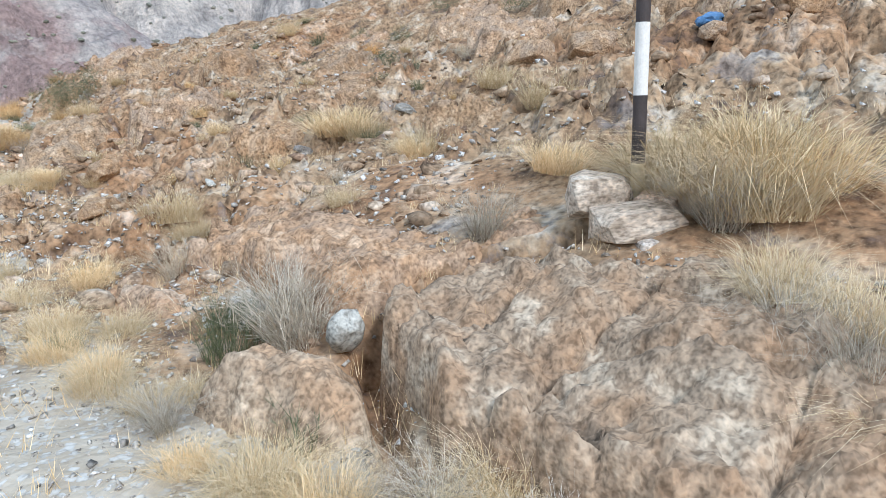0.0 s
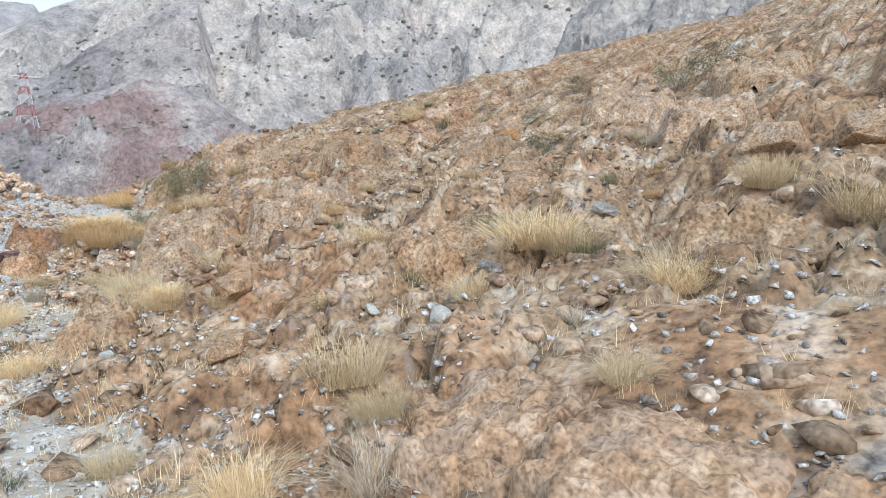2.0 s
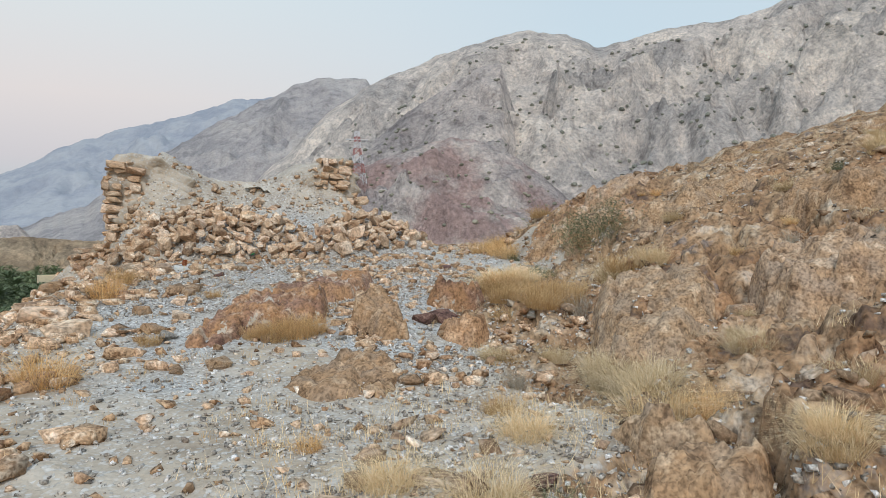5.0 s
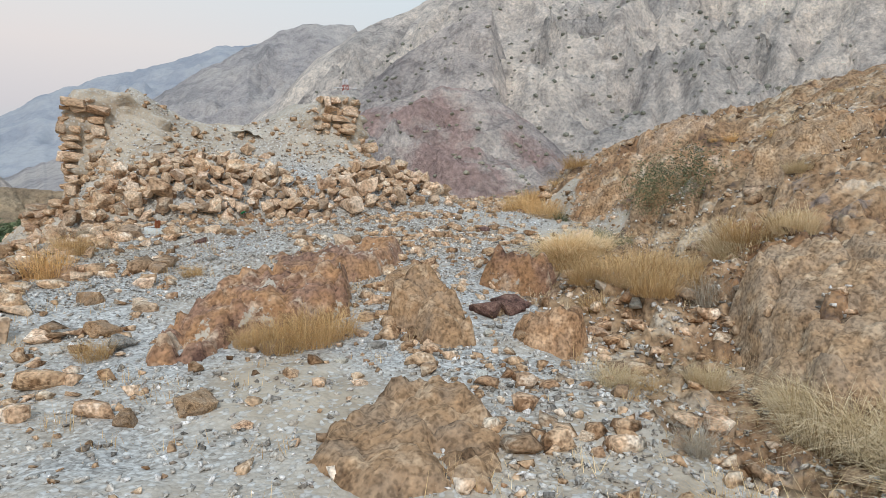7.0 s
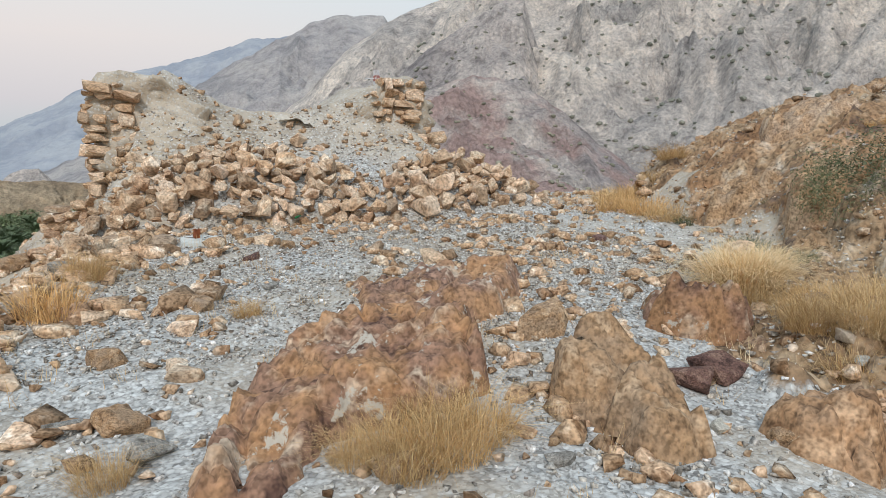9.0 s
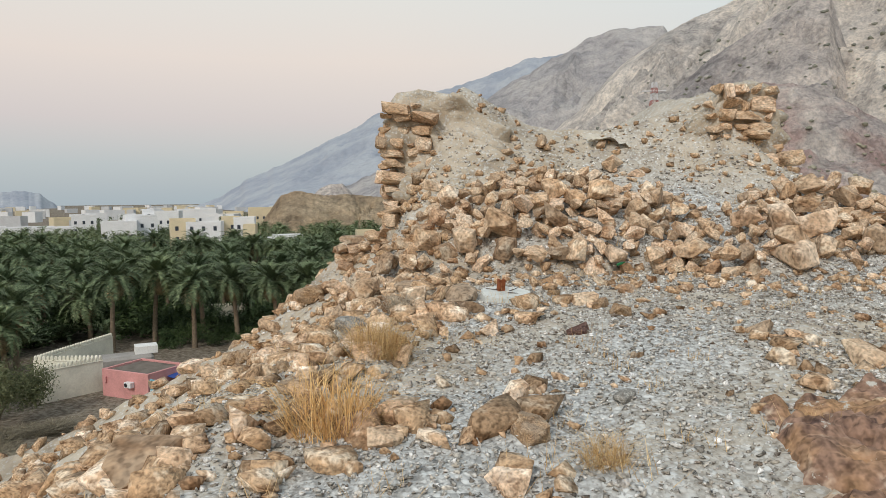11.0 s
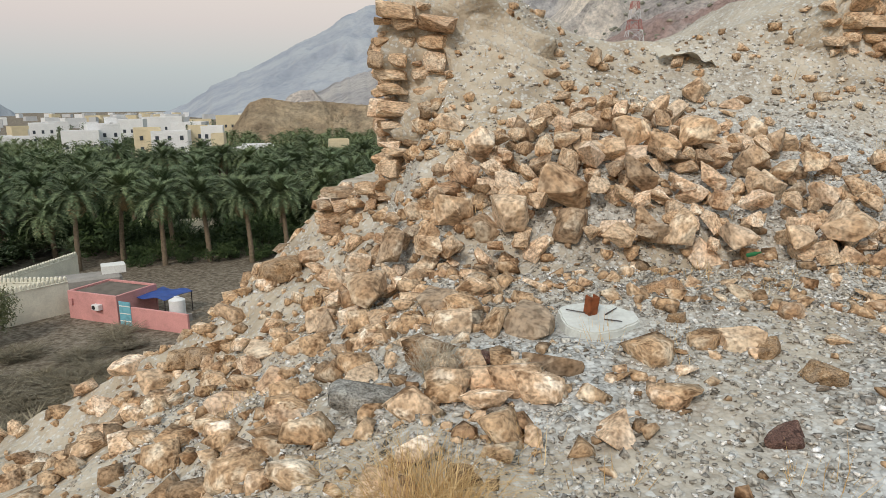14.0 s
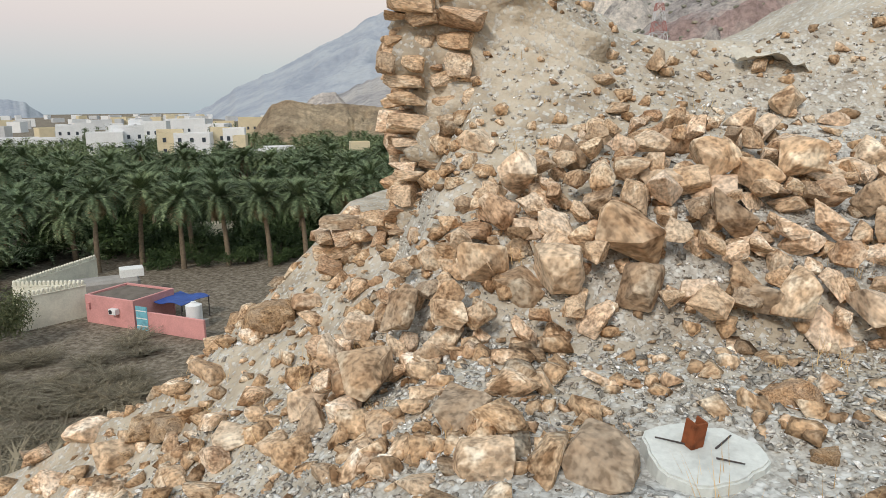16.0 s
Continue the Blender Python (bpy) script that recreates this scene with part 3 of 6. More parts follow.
MAIN = mountain("backdrop_main_mountain", "pale grey desert mountain dotted with scrub", PALE_GREY,
         [4, 9, 12, 15.1, 18, 21, 24, 26, 28.5, 31.4, 33.9, 36, 38.6, 42, 45.1, 47.6, 51, 55.5, 59, 66, 80], [3, 7.5, 10.5, 12.4, 13.6, 14.8, 15.6, 16.1, 16.4, 15.9, 14.8, 15.2, 15.7, 15.8, 16.0, 16.8, 17.0, 16.7, 15.5, 14.5, 13], 330, 640, 11, gully=0.28, rough=0.14)
FLANK = mountain("backdrop_dark_flank", "dark grey mountain flank above a reddish foothill", DARK_GREY,
         [6, 10, 13, 16, 19, 22, 24.5, 26, 27.5, 29.5], [0.5, 3.5, 6.2, 8.6, 10.8, 12.6, 13.9, 14.0, 9.0, 3.0], 300, 480, 17, gully=0.22, rough=0.12)
RED = mountain("backdrop_red_foothill", "reddish purple rocky foothill below the mountain", RED_FOOT,
         [7, 11, 13.7, 17, 20, 22.5, 24.6, 27.8, 30, 32, 35], [1.0, 4.2, 5.7, 6.9, 7.8, 8.3, 7.9, 6.2, 4.4, 2.5, 0.2], 240, 360, 23, gully=0.24, rough=0.18)
mountain("backdrop_right_crag", "grey jagged crag behind the orange hill", PALE_GREY,
         [50, 54.5, 56, 57.1, 59, 61.7, 64.1, 70, 80, 100], [4, 9, 12.4, 13.3, 14.4, 15.2, 15.7, 16.5, 17, 15], 120, 190, 29, gully=0.2, rough=0.2)
mountain("backdrop_plain_hill", "low dark hill on the hazy plain", FAR_HAZE_BLUE,
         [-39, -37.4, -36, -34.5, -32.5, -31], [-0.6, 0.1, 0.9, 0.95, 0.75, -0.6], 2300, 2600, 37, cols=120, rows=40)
mountain("backdrop_cliff", "layered tan rock escarpment beyond the palms", TAN_CLIFF,
         [-17.5, -16.6, -15.9, -15.4, -14.5, -13, -11, -9, -6.5, -4, 2], [-2.5, -1.0, 0.0, 0.65, 0.8, 0.7, 0.55, 0.45, 0.3, 0.2, -0.5], 300, 325, 41, gully=0.6, rough=0.7, shape=0.5, cols=240, rows=50)
mountain("backdrop_dark_knoll", "small dark grey knoll behind the escarpment", DARK_GREY,
         [-14, -12.6, -11.6, -10.6, -9], [-1, 0.9, 1.5, 1.45, -0.5], 420, 460, 43, cols=120, rows=40)


def scrub_on(name, label, grid, count, seed, lo, hi, size):
    """Dots of desert scrub scattered over a slope."""
    az, dist, x, y, z = grid
    rng = np.random.RandomState(seed)
    bm = bmesh.new()
    bmesh.ops.create_icosphere(bm, subdivisions=1, radius=1.0)
    tv = np.array([v.co[:] for v in bm.verts])
    tf = np.array([[v.index for v in f.verts] for f in bm.faces])
    bm.free()
    vs, fs = [], []
    for n in range(count):
        i, j = rng.randint(int(lo * len(x)), int(hi * len(x))), rng.randint(2, x.shape[1] - 2)
        s = size * rng.uniform(0.5, 1.3)
        jig = 1 + rng.uniform(-0.3, 0.3, (len(tv), 1))
        vs.append(tv * jig * [s, s, s * 0.65] + [x[i, j], y[i, j], z[i, j] + s * 0.3])
        fs.append(tf + len(tv) * n)
    me = mesh_from(name, np.concatenate(vs), np.concatenate(fs), SCRUB)
    return tagged(new(name, me), label, "shrubs", kind="stuff")


SCRUB = leaf_material("desert_scrub", (0.17, 0.18, 0.15), (0.25, 0.255, 0.21), (0.32, 0.315, 0.265))
scrub_on("scrub_patch", "sparse dark desert scrub on the mountain", MAIN[1], 1100, 1, 0.03, 0.62, 1.7)
scrub_on("scrub_patch", "sparse dark desert scrub on the foothill", RED[1], 240, 2, 0.02, 0.7, 1.2)
scrub_on("scrub_patch", "sparse dark desert scrub on the dark flank", FLANK[1], 320, 3, 0.05, 0.75, 1.3)

# ---- the ruined wall ----
STONES = stone_meshes("stone", RUBBLE, 18, (1, 0.82, 0.66), 100, 14)
STONES_FLAT = stone_meshes("flat_stone", RUBBLE, 8, (1, 0.75, 0.42), 200, 14)
BLOCKS = []
for i in range(12):
    rng = random.Random(300 + i)
    bm = bmesh.new()
    for n in range(26):
        p = [rng.uniform(-0.5, 0.5) for _ in range(3)]
        k = rng.randrange(3)
        p[k] = math.copysign(rng.uniform(0.40, 0.52), p[k])
        bm.verts.new(p)
    for sx in (-1, 1):
        for sy in (-1, 1):
            for sz in (-1, 1):
                bm.verts.new((sx * rng.uniform(0.26, 0.46), sy * rng.uniform(0.28, 0.46), sz * rng.uniform(0.22, 0.44)))
    bmesh.ops.convex_hull(bm, input=bm.verts)
    bmesh.ops.delete(bm, geom=[v for v in bm.verts if not v.link_faces], context="VERTS")
    me = bpy.data.meshes.new("wall_stone")
    bm.to_mesh(me)
    bm.free()
    me.materials.append(RUBBLE)
    BLOCKS.append(me)

ruin = tagged(new("ruined_wall"), "collapsed tan stone and mud wall with two standing stumps", "ruin")
ruin.location = (1.5, 22.0, ground_z(1.5, 22.0))
rx, ry, rz = ruin.location


def stump_core(name, x0, x1, y0, y1, z0, top, seed):
    """A mud-and-rubble core with worn sides; top(u) gives its height across the width."""
    n, k = 46, 46
    verts, faces = [], []
    for j in range(k + 1):
        for i in range(n):
            a = 2 * math.pi * i / n
            cx, cy = math.cos(a), math.sin(a)
            q = max(abs(cx), abs(cy)) ** 0.95
            verts.append((cx / q, cy / q, j / k))
    v = np.array(verts)
    x = (x0 + x1) / 2 + v[:, 0] * (x1 - x0) / 2
    y = (y0 + y1) / 2 + v[:, 1] * (y1 - y0) / 2
    tp = np.array([top((a - x0) / (x1 - x0)) for a in x]) + 0.10 * fbm(x * 2.2, y * 2.2, 0, 4, seed)
    z = z0 + (tp - z0) * v[:, 2]
    off = 0.13 * fbm(x * 2.2, y * 2.2, z * 3.2, 5, seed + 2, 0.7) - 0.05 * v[:, 2]
    x += v[:, 0] * off
    y += v[:, 1] * off
    pts = list(zip(x - rx, y - ry, z - rz))
    for j in range(k):
        for i in range(n):
            a, b = j * n + i, j * n + (i + 1) % n
            faces.append((a, b, b + n, a + n))
    rings = 8
    for r in range(1, rings + 1):
        f = 1 - r / rings
        for i in range(n):
            px, py = x[k * n + i], y[k * n + i]
            cx, cy = (x0 + x1) / 2, (y0 + y1) / 2
            qx, qy = cx + (px - cx) * f, cy + (py - cy) * f
            qz = top((qx - x0) / (x1 - x0)) + 0.10 * float(fbm(qx * 2.2, qy * 2.2, 0, 4, seed)) + 0.03 * (1 - f)
            pts.append((qx - rx, qy - ry, qz - rz))
        for i in range(n):
            a, b = (k + r - 1) * n + i, (k + r - 1) * n + (i + 1) % n
            faces.append((a, b, b + n, a + n))
    me = mesh_from(name, pts, faces, GROUND, True)
    return part(name, me, None, ruin, "crumbling dried mud core")


def left_top(u):
    return 2.66 + 0.50 * float(ease(1.0, 0.50, u)) * float(ease(-0.35, 0.12, u))


def right_top(u):
    return 2.76 + 0.44 * float(ease(0.0, 0.45, u)) * float(ease(1.25, 0.75, u))


stump_core("left_core", -0.98, 0.70, 22.50, 24.6, 0.4, left_top, 3)
stump_core("right_core", 2.95, 4.12, 22.45, 24.2, 0.8, right_top, 8)


def course_wall(x0, x1, y, z0, z1, rng, turn=0.0, pivot=None, taper=0.0):
    """Courses of roughly squared stones along a face."""
    z = z0
    while z < z1:
        h = rng.uniform(0.09, 0.19)
        x = x0 + rng.uniform(-0.06, 0.05)
        end = x1 - taper * (z - z0) + rng.uniform(-0.12, 0.15)
        while x < end:
            w = rng.choice((rng.uniform(0.11, 0.2), rng.uniform(0.2, 0.38)))
            p = Vector((x + w / 2, y + rng.uniform(-0.07, 0.08), z + h / 2 + rng.uniform(-0.025, 0.025)))
            if pivot is not None:
                p = Vector(pivot) + Matrix.Rotation(turn, 3, "Z") @ (p - Vector(pivot))
            m = Matrix.LocRotScale((p.x - rx, p.y - ry, p.z - rz), Euler((rng.uniform(-0.16, 0.16), rng.uniform(-0.2, 0.2), turn + rng.uniform(-0.3, 0.3))), (w * 1.14, rng.uniform(0.28, 0.40), h * rng.uniform(0.75, 1.35)))
            part("stone", rng.choice(BLOCKS + STONES), None, ruin, at=m)
            x += w + rng.uniform(0.0, 0.025)
        z += h + rng.uniform(-0.01, 0.015)


rng = random.Random(5)
course_wall(-1.04, -0.42, 22.56, 0.85, 2.95, rng, taper=0.02)
course_wall(-0.92, 0.85, 22.62, 0.7, 2.75, rng, radians(90), (-0.92, 22.62, 0))
course_wall(3.20, 3.95, 22.52, 2.15, 3.10, rng, taper=0.05)
course_wall(3.98, 5.4, 22.50, 1.5, 2.95, rng, radians(90), (3.98, 22.55, 0))
# a lower remnant beside the stump
course_wall(-1.62, -1.0, 22.70, 0.45, 1.28, rng)
course_wall(-1.56, -0.8, 22.75, 0.3, 1.15, rng, radians(90), (-1.56, 22.75, 0))

# the heap of fallen stones, two layers deep
heap = []
rng = random.Random(11)
for layer, want in ((0, 250), (1, 170)):
    tries, laid = 0, []
    while len(laid) < want and tries < 20000:
        tries += 1
        x, y = rng.uniform(-1.3, 5.2), rng.uniform(20.0, 23.0)
        foot_y = 20.22 + 0.15 * math.sin(x * 1.7) + 0.3 * math.exp(-((x + 0.6) / 0.7) ** 2)
        reach = float(np.interp(x, [-1.3, -0.4, 0.2, 0.8, 1.6, 2.4, 2.75, 3.0, 3.3, 4.2, 5.2], [0.9, 1.0, 1.5, 1.9, 1.75, 1.5, 0.8, 0.8, 1.4, 1.5, 0.7]))
        u = (y - foot_y) / reach
        if u < 0 or u > (1.0 if layer == 0 else 0.8):
            if layer or u < 0 or u > 1.5 or rng.random() < 0.94:
                continue
        s = rng.uniform(0.15, 0.27) if rng.random() < 0.6 else rng.uniform(0.27, 0.46)
        s *= 0.92 - 0.22 * min(u, 1)
        if any((x - a) ** 2 + (y - b) ** 2 < (0.33 * (s + c)) ** 2 for a, b, c in laid):
            continue
        laid.append((x, y, s))
    heap += [(x, y, s, layer) for x, y, s in laid]
for x, y, s, layer in heap:
    z = ground_z(x, y) + s * rng.uniform(0.1, 0.3) + layer * rng.uniform(0.10, 0.17)
    m = Matrix.LocRotScale((x - rx, y - ry, z - rz), Euler((rng.uniform(-0.7, 0.7), rng.uniform(-0.7, 0.7), rng.uniform(0, 6.3))), (s * rng.uniform(0.95, 1.35), s * rng.uniform(0.85, 1.1), s * rng.uniform(0.85, 1.2)))
    part("fallen_stone", rng.choice(STONES), None, ruin, at=m)

# ---- loose stones and boulders ----
MESH = {
    "R": STONES + STONES_FLAT,
    "O": stone_meshes("orange_stone", ORANGE, 8, (1, 0.85, 0.62), 400, 20),
    "W": stone_meshes("white_stone", WHITESTONE, 3, (1, 0.8, 0.6), 500, 22),
    "G": stone_meshes("grey_stone", GREYSTONE, 5, (1, 0.7, 0.45), 600, 26),
    "P": stone_meshes("purple_stone", PURPLE, 5, (1, 0.85, 0.6), 700, 16),
}
SAY = {
    "R": ("stone", "broken tan limestone lying on the gravel"),
    "O": ("stone", "rough orange-brown rock half sunk in the ground"),
    "W": ("stone", "small pale white stone on the ground"),
    "G": ("stone", "smooth grey stone lying on the gravel"),
    "P": ("stone", "dark purple-brown stone on the ground"),
}
rng = random.Random(21)


def loose_stone(kind, x, y, size, sink=0.22, group="loose stones"):
    s = size * rng.uniform(0.98, 1.08)
    high = s * rng.uniform(0.85, 1.1)
    z = ground_z(x, y) + high * 0.5 * 0.62 - high * sink
    ob = new("loose_stone", rng.choice(MESH[kind]))
    ob.matrix_basis = Matrix.LocRotScale((x, y, z), Euler((rng.uniform(-0.3, 0.3), rng.uniform(-0.3, 0.3), rng.uniform(0, 6.3))), (s * 1.15, s * 1.1, high))
    return tagged(ob, SAY[kind][1], SAY[kind][0], group)


GRAVEL_STONES = [
    ("R", 0.12, 18.78, 0.30), ("R", -0.36, 19.27, 0.24), ("W", -0.71, 19.52, 0.09), ("R", -0.59, 19.29, 0.18), ("G", -0.73, 18.71, 0.34),
    ("G", -0.19, 18.46, 0.13), ("W", 0.12, 18.42, 0.05), ("R", 0.28, 18.24, 0.21), ("R", 1.06, 19.0, 0.23), ("O", 1.17, 18.94, 0.18),
    ("O", 1.29, 18.63, 0.21), ("P", 0.89, 18.15, 0.15), ("O", 0.6, 18.94, 0.15), ("R", 0.07, 19.3, 0.33), ("R", -0.44, 19.65, 0.27),
    ("R", -1.02, 20.24, 0.24), ("R", -1.47, 20.45, 0.26), ("R", -1.78, 20.83, 0.34), ("R", -2.47, 20.64, 0.26), ("R", -1.69, 19.65, 0.31),
    ("R", -1.42, 19.61, 0.27), ("R", -1.14, 18.84, 0.21), ("G", -1.76, 19.66, 0.14), ("R", -1.06, 19.39, 0.17), ("R", -0.8, 19.01, 0.2)]
SLOPE_STONES = [
    ("R", -3.53, 22.15, 0.36), ("R", -3.07, 21.79, 0.39), ("O", -2.64, 21.73, 0.34), ("R", -2.43, 22.08, 0.35), ("O", -2.04, 22.44, 0.47),
    ("R", -1.7, 22.38, 0.31), ("R", -1.23, 20.18, 0.24), ("R", -0.77, 19.88, 0.19), ("R", -1.02, 19.71, 0.15), ("R", -1.88, 20.66, 0.23),
    ("R", -2.12, 20.66, 0.2), ("O", -2.86, 21.92, 0.35), ("R", -3.63, 21.78, 0.25), ("R", -4.03, 22.18, 0.26), ("R", -0.58, 19.99, 0.19),
    ("R", -0.86, 19.78, 0.16), ("O", 0.91, 19.68, 0.21), ("R", 1.31, 19.59, 0.18), ("R", 1.47, 19.32, 0.2), ("R", 1.53, 18.99, 0.13),
    ("O", 0.86, 19.33, 0.11), ("P", -0.19, 18.88, 0.15), ("R", -3.72, 21.19, 0.27), ("R", -3.0, 21.09, 0.2)]
PATH_STONES = [
    ("O", 0.05, 14.92, 0.26), ("G", -0.2, 14.95, 0.16), ("G", 0.2, 14.57, 0.22), ("R", 0.32, 15.3, 0.19), ("O", -0.09, 15.67, 0.22),
    ("P", 3.18, 14.55, 0.31), ("G", 1.81, 13.93, 0.14), ("R", 1.77, 14.19, 0.13), ("O", 1.16, 14.05, 0.19), ("W", 3.95, 14.3, 0.1),
    ("W", 2.69, 14.0, 0.1), ("R", 5.2, 16.7, 0.44), ("R", 0.38, 17.01, 0.19), ("G", 0.93, 16.88, 0.14),
    ("O", 2.9, 13.8, 0.2), ("R", 3.3, 13.7, 0.13), ("R", 3.6, 13.9, 0.16), ("W", 3.15, 13.95, 0.08), ("R", 2.35, 14.05, 0.12), ("R", 0.31, 16.11, 0.18), ("R", -0.35, 14.89, 0.18), ("R", -0.8, 17.04, 0.24), ("G", 3.72, 15.78, 0.26),
    ("R", 3.43, 15.24, 0.15), ("R", 1.99, 17.89, 0.22), ("P", 4.57, 18.05, 0.19), ("R", -0.24, 16.45, 0.19)]
NEAR_STONES = [
    ("R", 1.15, 13.48, 0.12), ("R", 0.02, 14.99, 0.2), ("W", 4.04, 14.05, 0.14), ("R", 3.71, 13.29, 0.14), ("O", 0.6, 13.21, 0.23),
    ("O", 0.3, 13.15, 0.17), ("W", 1.5, 13.67, 0.09), ("R", 0.81, 12.88, 0.09), ("R", -0.75, 14.9, 0.42), ("R", -1.05, 15.6, 0.5), ("R", -0.6, 15.5, 0.3), ("R", -1.3, 16.4, 0.48), ("W", 2.26, 13.21, 0.08), ("R", 3.05, 13.51, 0.12),
    ("R", 3.48, 12.72, 0.17), ("R", 4.9, 15.3, 0.17), ("G", 3.31, 11.96, 0.12), ("O", 0.41, 16.45, 0.22),
    ("R", 2.41, 17.45, 0.25), ("R", 1.5, 13.22, 0.08), ("R", 0.28, 15.45, 0.16), ("R", 2.34, 12.19, 0.09)]
HILL_STONES = [
    ("W", 3.87, 6.95, 0.18), ("G", 4.64, 7.22, 0.19), ("O", 3.54, 9.11, 0.39), ("O", 3.89, 8.84, 0.28), ("O", 5.25, 12.08, 0.45),
    ("G", 6.01, 7.12, 0.23), ("W", 4.01, 14.44, 0.14), ("W", 2.36, 9.75, 0.09), ("O", 2.53, 9.73, 0.46), ("W", 3.86, 7.66, 0.11),
    ("W", 3.4, 10.67, 0.14), ("W", 2.03, 9.15, 0.11), ("W", 2.4, 8.73, 0.09), ("O", 2.98, 8.28, 0.35), ("O", 3.51, 7.94, 0.33),
    ("O", 2.55, 7.03, 0.13), ("P", 3.02, 6.99, 0.13), ("P", 2.06, 10.2, 0.18), ("P", 5.01, 7.23, 0.17), ("P", 2.87, 14.48, 0.3),
    ("O", 2.47, 15.5, 0.42), ("O", 4.62, 11.37, 0.23), ("O", 2.93, 8.04, 0.3), ("O", 1.63, 9.33, 0.28)]
START_STONES = [
    ("W", 2.26, 2.52, 0.06), ("W", 2.38, 2.77, 0.05), ("O", 2.18, 2.31, 0.26), ("O", 2.22, 2.13, 0.19), ("W", 2.0, 2.36, 0.07),
    ("O", 2.22, 2.57, 0.14), ("W", 4.02, 2.46, 0.11), ("P", 5.22, 5.56, 0.13), ("P", 5.39, 4.86, 0.19), ("P", 2.47, 3.02, 0.09),
    ("O", 7.01, 6.1, 0.56), ("O", 7.02, 5.35, 0.59), ("O", 7.03, 3.41, 0.59), ("O", 6.81, 4.02, 0.3), ("O", 3.13, 8.04, 0.25)]
for stones, group in ((GRAVEL_STONES, "stones by the ruin"), (SLOPE_STONES, "stones on the slope"), (PATH_STONES, "stones by the path"),
                      (NEAR_STONES, "stones by the path"), (HILL_STONES, "stones on the hill"), (START_STONES, "stones on the hill")):
    for kind, x, y, s in stones:
        loose_stone(kind, x, y, s, group=group)


def bedded_rock(outline, tops, material, label, seed, edge=0.14, step=0.028, relief=1.0, name="boulder", deep=0.14):
    """A rock bedded in the ground: a rough outline, a few heights of its top, steep broken sides and jointed facets."""
    ox, oy = np.array(outline, float).T
    xs, ys = np.arange(ox.min() - 0.12, ox.max() + 0.12, step), np.arange(oy.min() - 0.12, oy.max() + 0.12, step)
    gx, gy = np.meshgrid(xs, ys)
    px = gx + 0.05 * fbm(gx * 2.6, gy * 2.6, 0, 3, seed) + 0.02 * vnoise(gx * 14, gy * 14, 0, seed)
    py = gy + 0.05 * fbm(gx * 2.6, gy * 2.6, 5, 3, seed + 1) + 0.02 * vnoise(gx * 14, gy * 14, 5, seed)
    dist, inside = np.full(gx.shape, 9.0), np.zeros(gx.shape, bool)
    for k in range(len(ox)):
        x0, y0, x1, y1 = ox[k - 1], oy[k - 1], ox[k], oy[k]
        u = np.clip(((px - x0) * (x1 - x0) + (py - y0) * (y1 - y0)) / ((x1 - x0) ** 2 + (y1 - y0) ** 2), 0, 1)
        dist = np.minimum(dist, np.hypot(px - x0 - u * (x1 - x0), py - y0 - u * (y1 - y0)))
        inside ^= ((y0 > py) != (y1 > py)) & (px < (x1 - x0) * (py - y0) / (y1 - y0 + 1e-9) + x0)
    d = np.where(inside, dist, -dist)
    wsum, top = 0, 0
    for tx, ty, tz in tops:
        w = 1 / (np.hypot(gx - tx, gy - ty) ** 2 + 0.02)
        wsum, top = wsum + w, top + w * tz
    top = top / wsum
    top = top + relief * (facets(gx, gy, 1.7, seed + 2, 0.07, 0.20, 0.10) + facets(gx, gy, 4.6, seed + 3, 0.035, 0.20, 0.04) + facets(gx, gy, 9.5, seed + 5, 0.028, 0.18, 0.022) + 0.05 * fbm(gx * 3, gy * 3, 0, 5, seed + 4, 0.6))
    base = land(gx, gy) - deep
    side = ease(0.0, edge, d) ** 0.7
    z = base + np.maximum(top - base, 0.02) * side + 0.02 * fbm(gx * 12, gy * 12, 0, 3, seed + 6)
    cx, cy = float(ox.mean()), float(oy.mean())
    cz = ground_z(cx, cy)
    keep = (d > -0.05)
    nx = len(xs)
    full = keep[:-1, :-1] & keep[1:, :-1] & keep[:-1, 1:] & keep[1:, 1:]
    jj, ii = np.nonzero(full)
    a = jj * nx + ii
    quads = np.stack([a, a + 1, a + nx + 1, a + nx], -1)
    used, inv = np.unique(quads, return_inverse=True)
    co = np.stack([gx - cx, gy - cy, z - cz], -1).reshape(-1, 3)[used]
    me = mesh_from(name, co, inv.reshape(-1, 4), material, True)
    ob = new(name, me)
    ob.location = (cx, cy, cz)
    return tagged(ob, label, "boulder", "boulders")


OB = "weathered orange-brown boulder bedded in the hillside"
# the outcrop at the start: a round boulder, a broad rock, and a slab behind, parted by a crack
bedded_rock([(1.50, 4.06), (1.60, 4.38), (1.84, 4.42), (2.05, 4.26), (2.10, 3.86), (1.96, 3.56), (1.70, 3.44), (1.52, 3.68)], [(1.85, 3.95, 0.20), (1.6, 3.8, 0.10), (2.0, 4.1, 0.22)], TANROCK, "rounded tan boulder at the foot of the outcrop", 22, 0.20, 0.022, relief=0.3)
bedded_rock([(2.20, 3.86), (2.40, 3.98), (2.74, 3.98), (2.98, 3.76), (3.05, 3.38), (3.2, 2.9), (3.0, 2.2), (2.5, 1.9), (2.0, 1.9), (1.72, 2.4), (1.78, 2.8), (1.86, 3.3), (2.06, 3.64)], [(2.3, 3.7, 0.24), (2.75, 3.85, 0.36), (2.9, 3.2, 0.46), (2.5, 2.5, 0.48), (1.95, 2.9, 0.20), (1.95, 2.3, 0.27)], TANROCK, "broad flat-topped tan rock split by a crack", 23, 0.08, 0.025, relief=0.6)
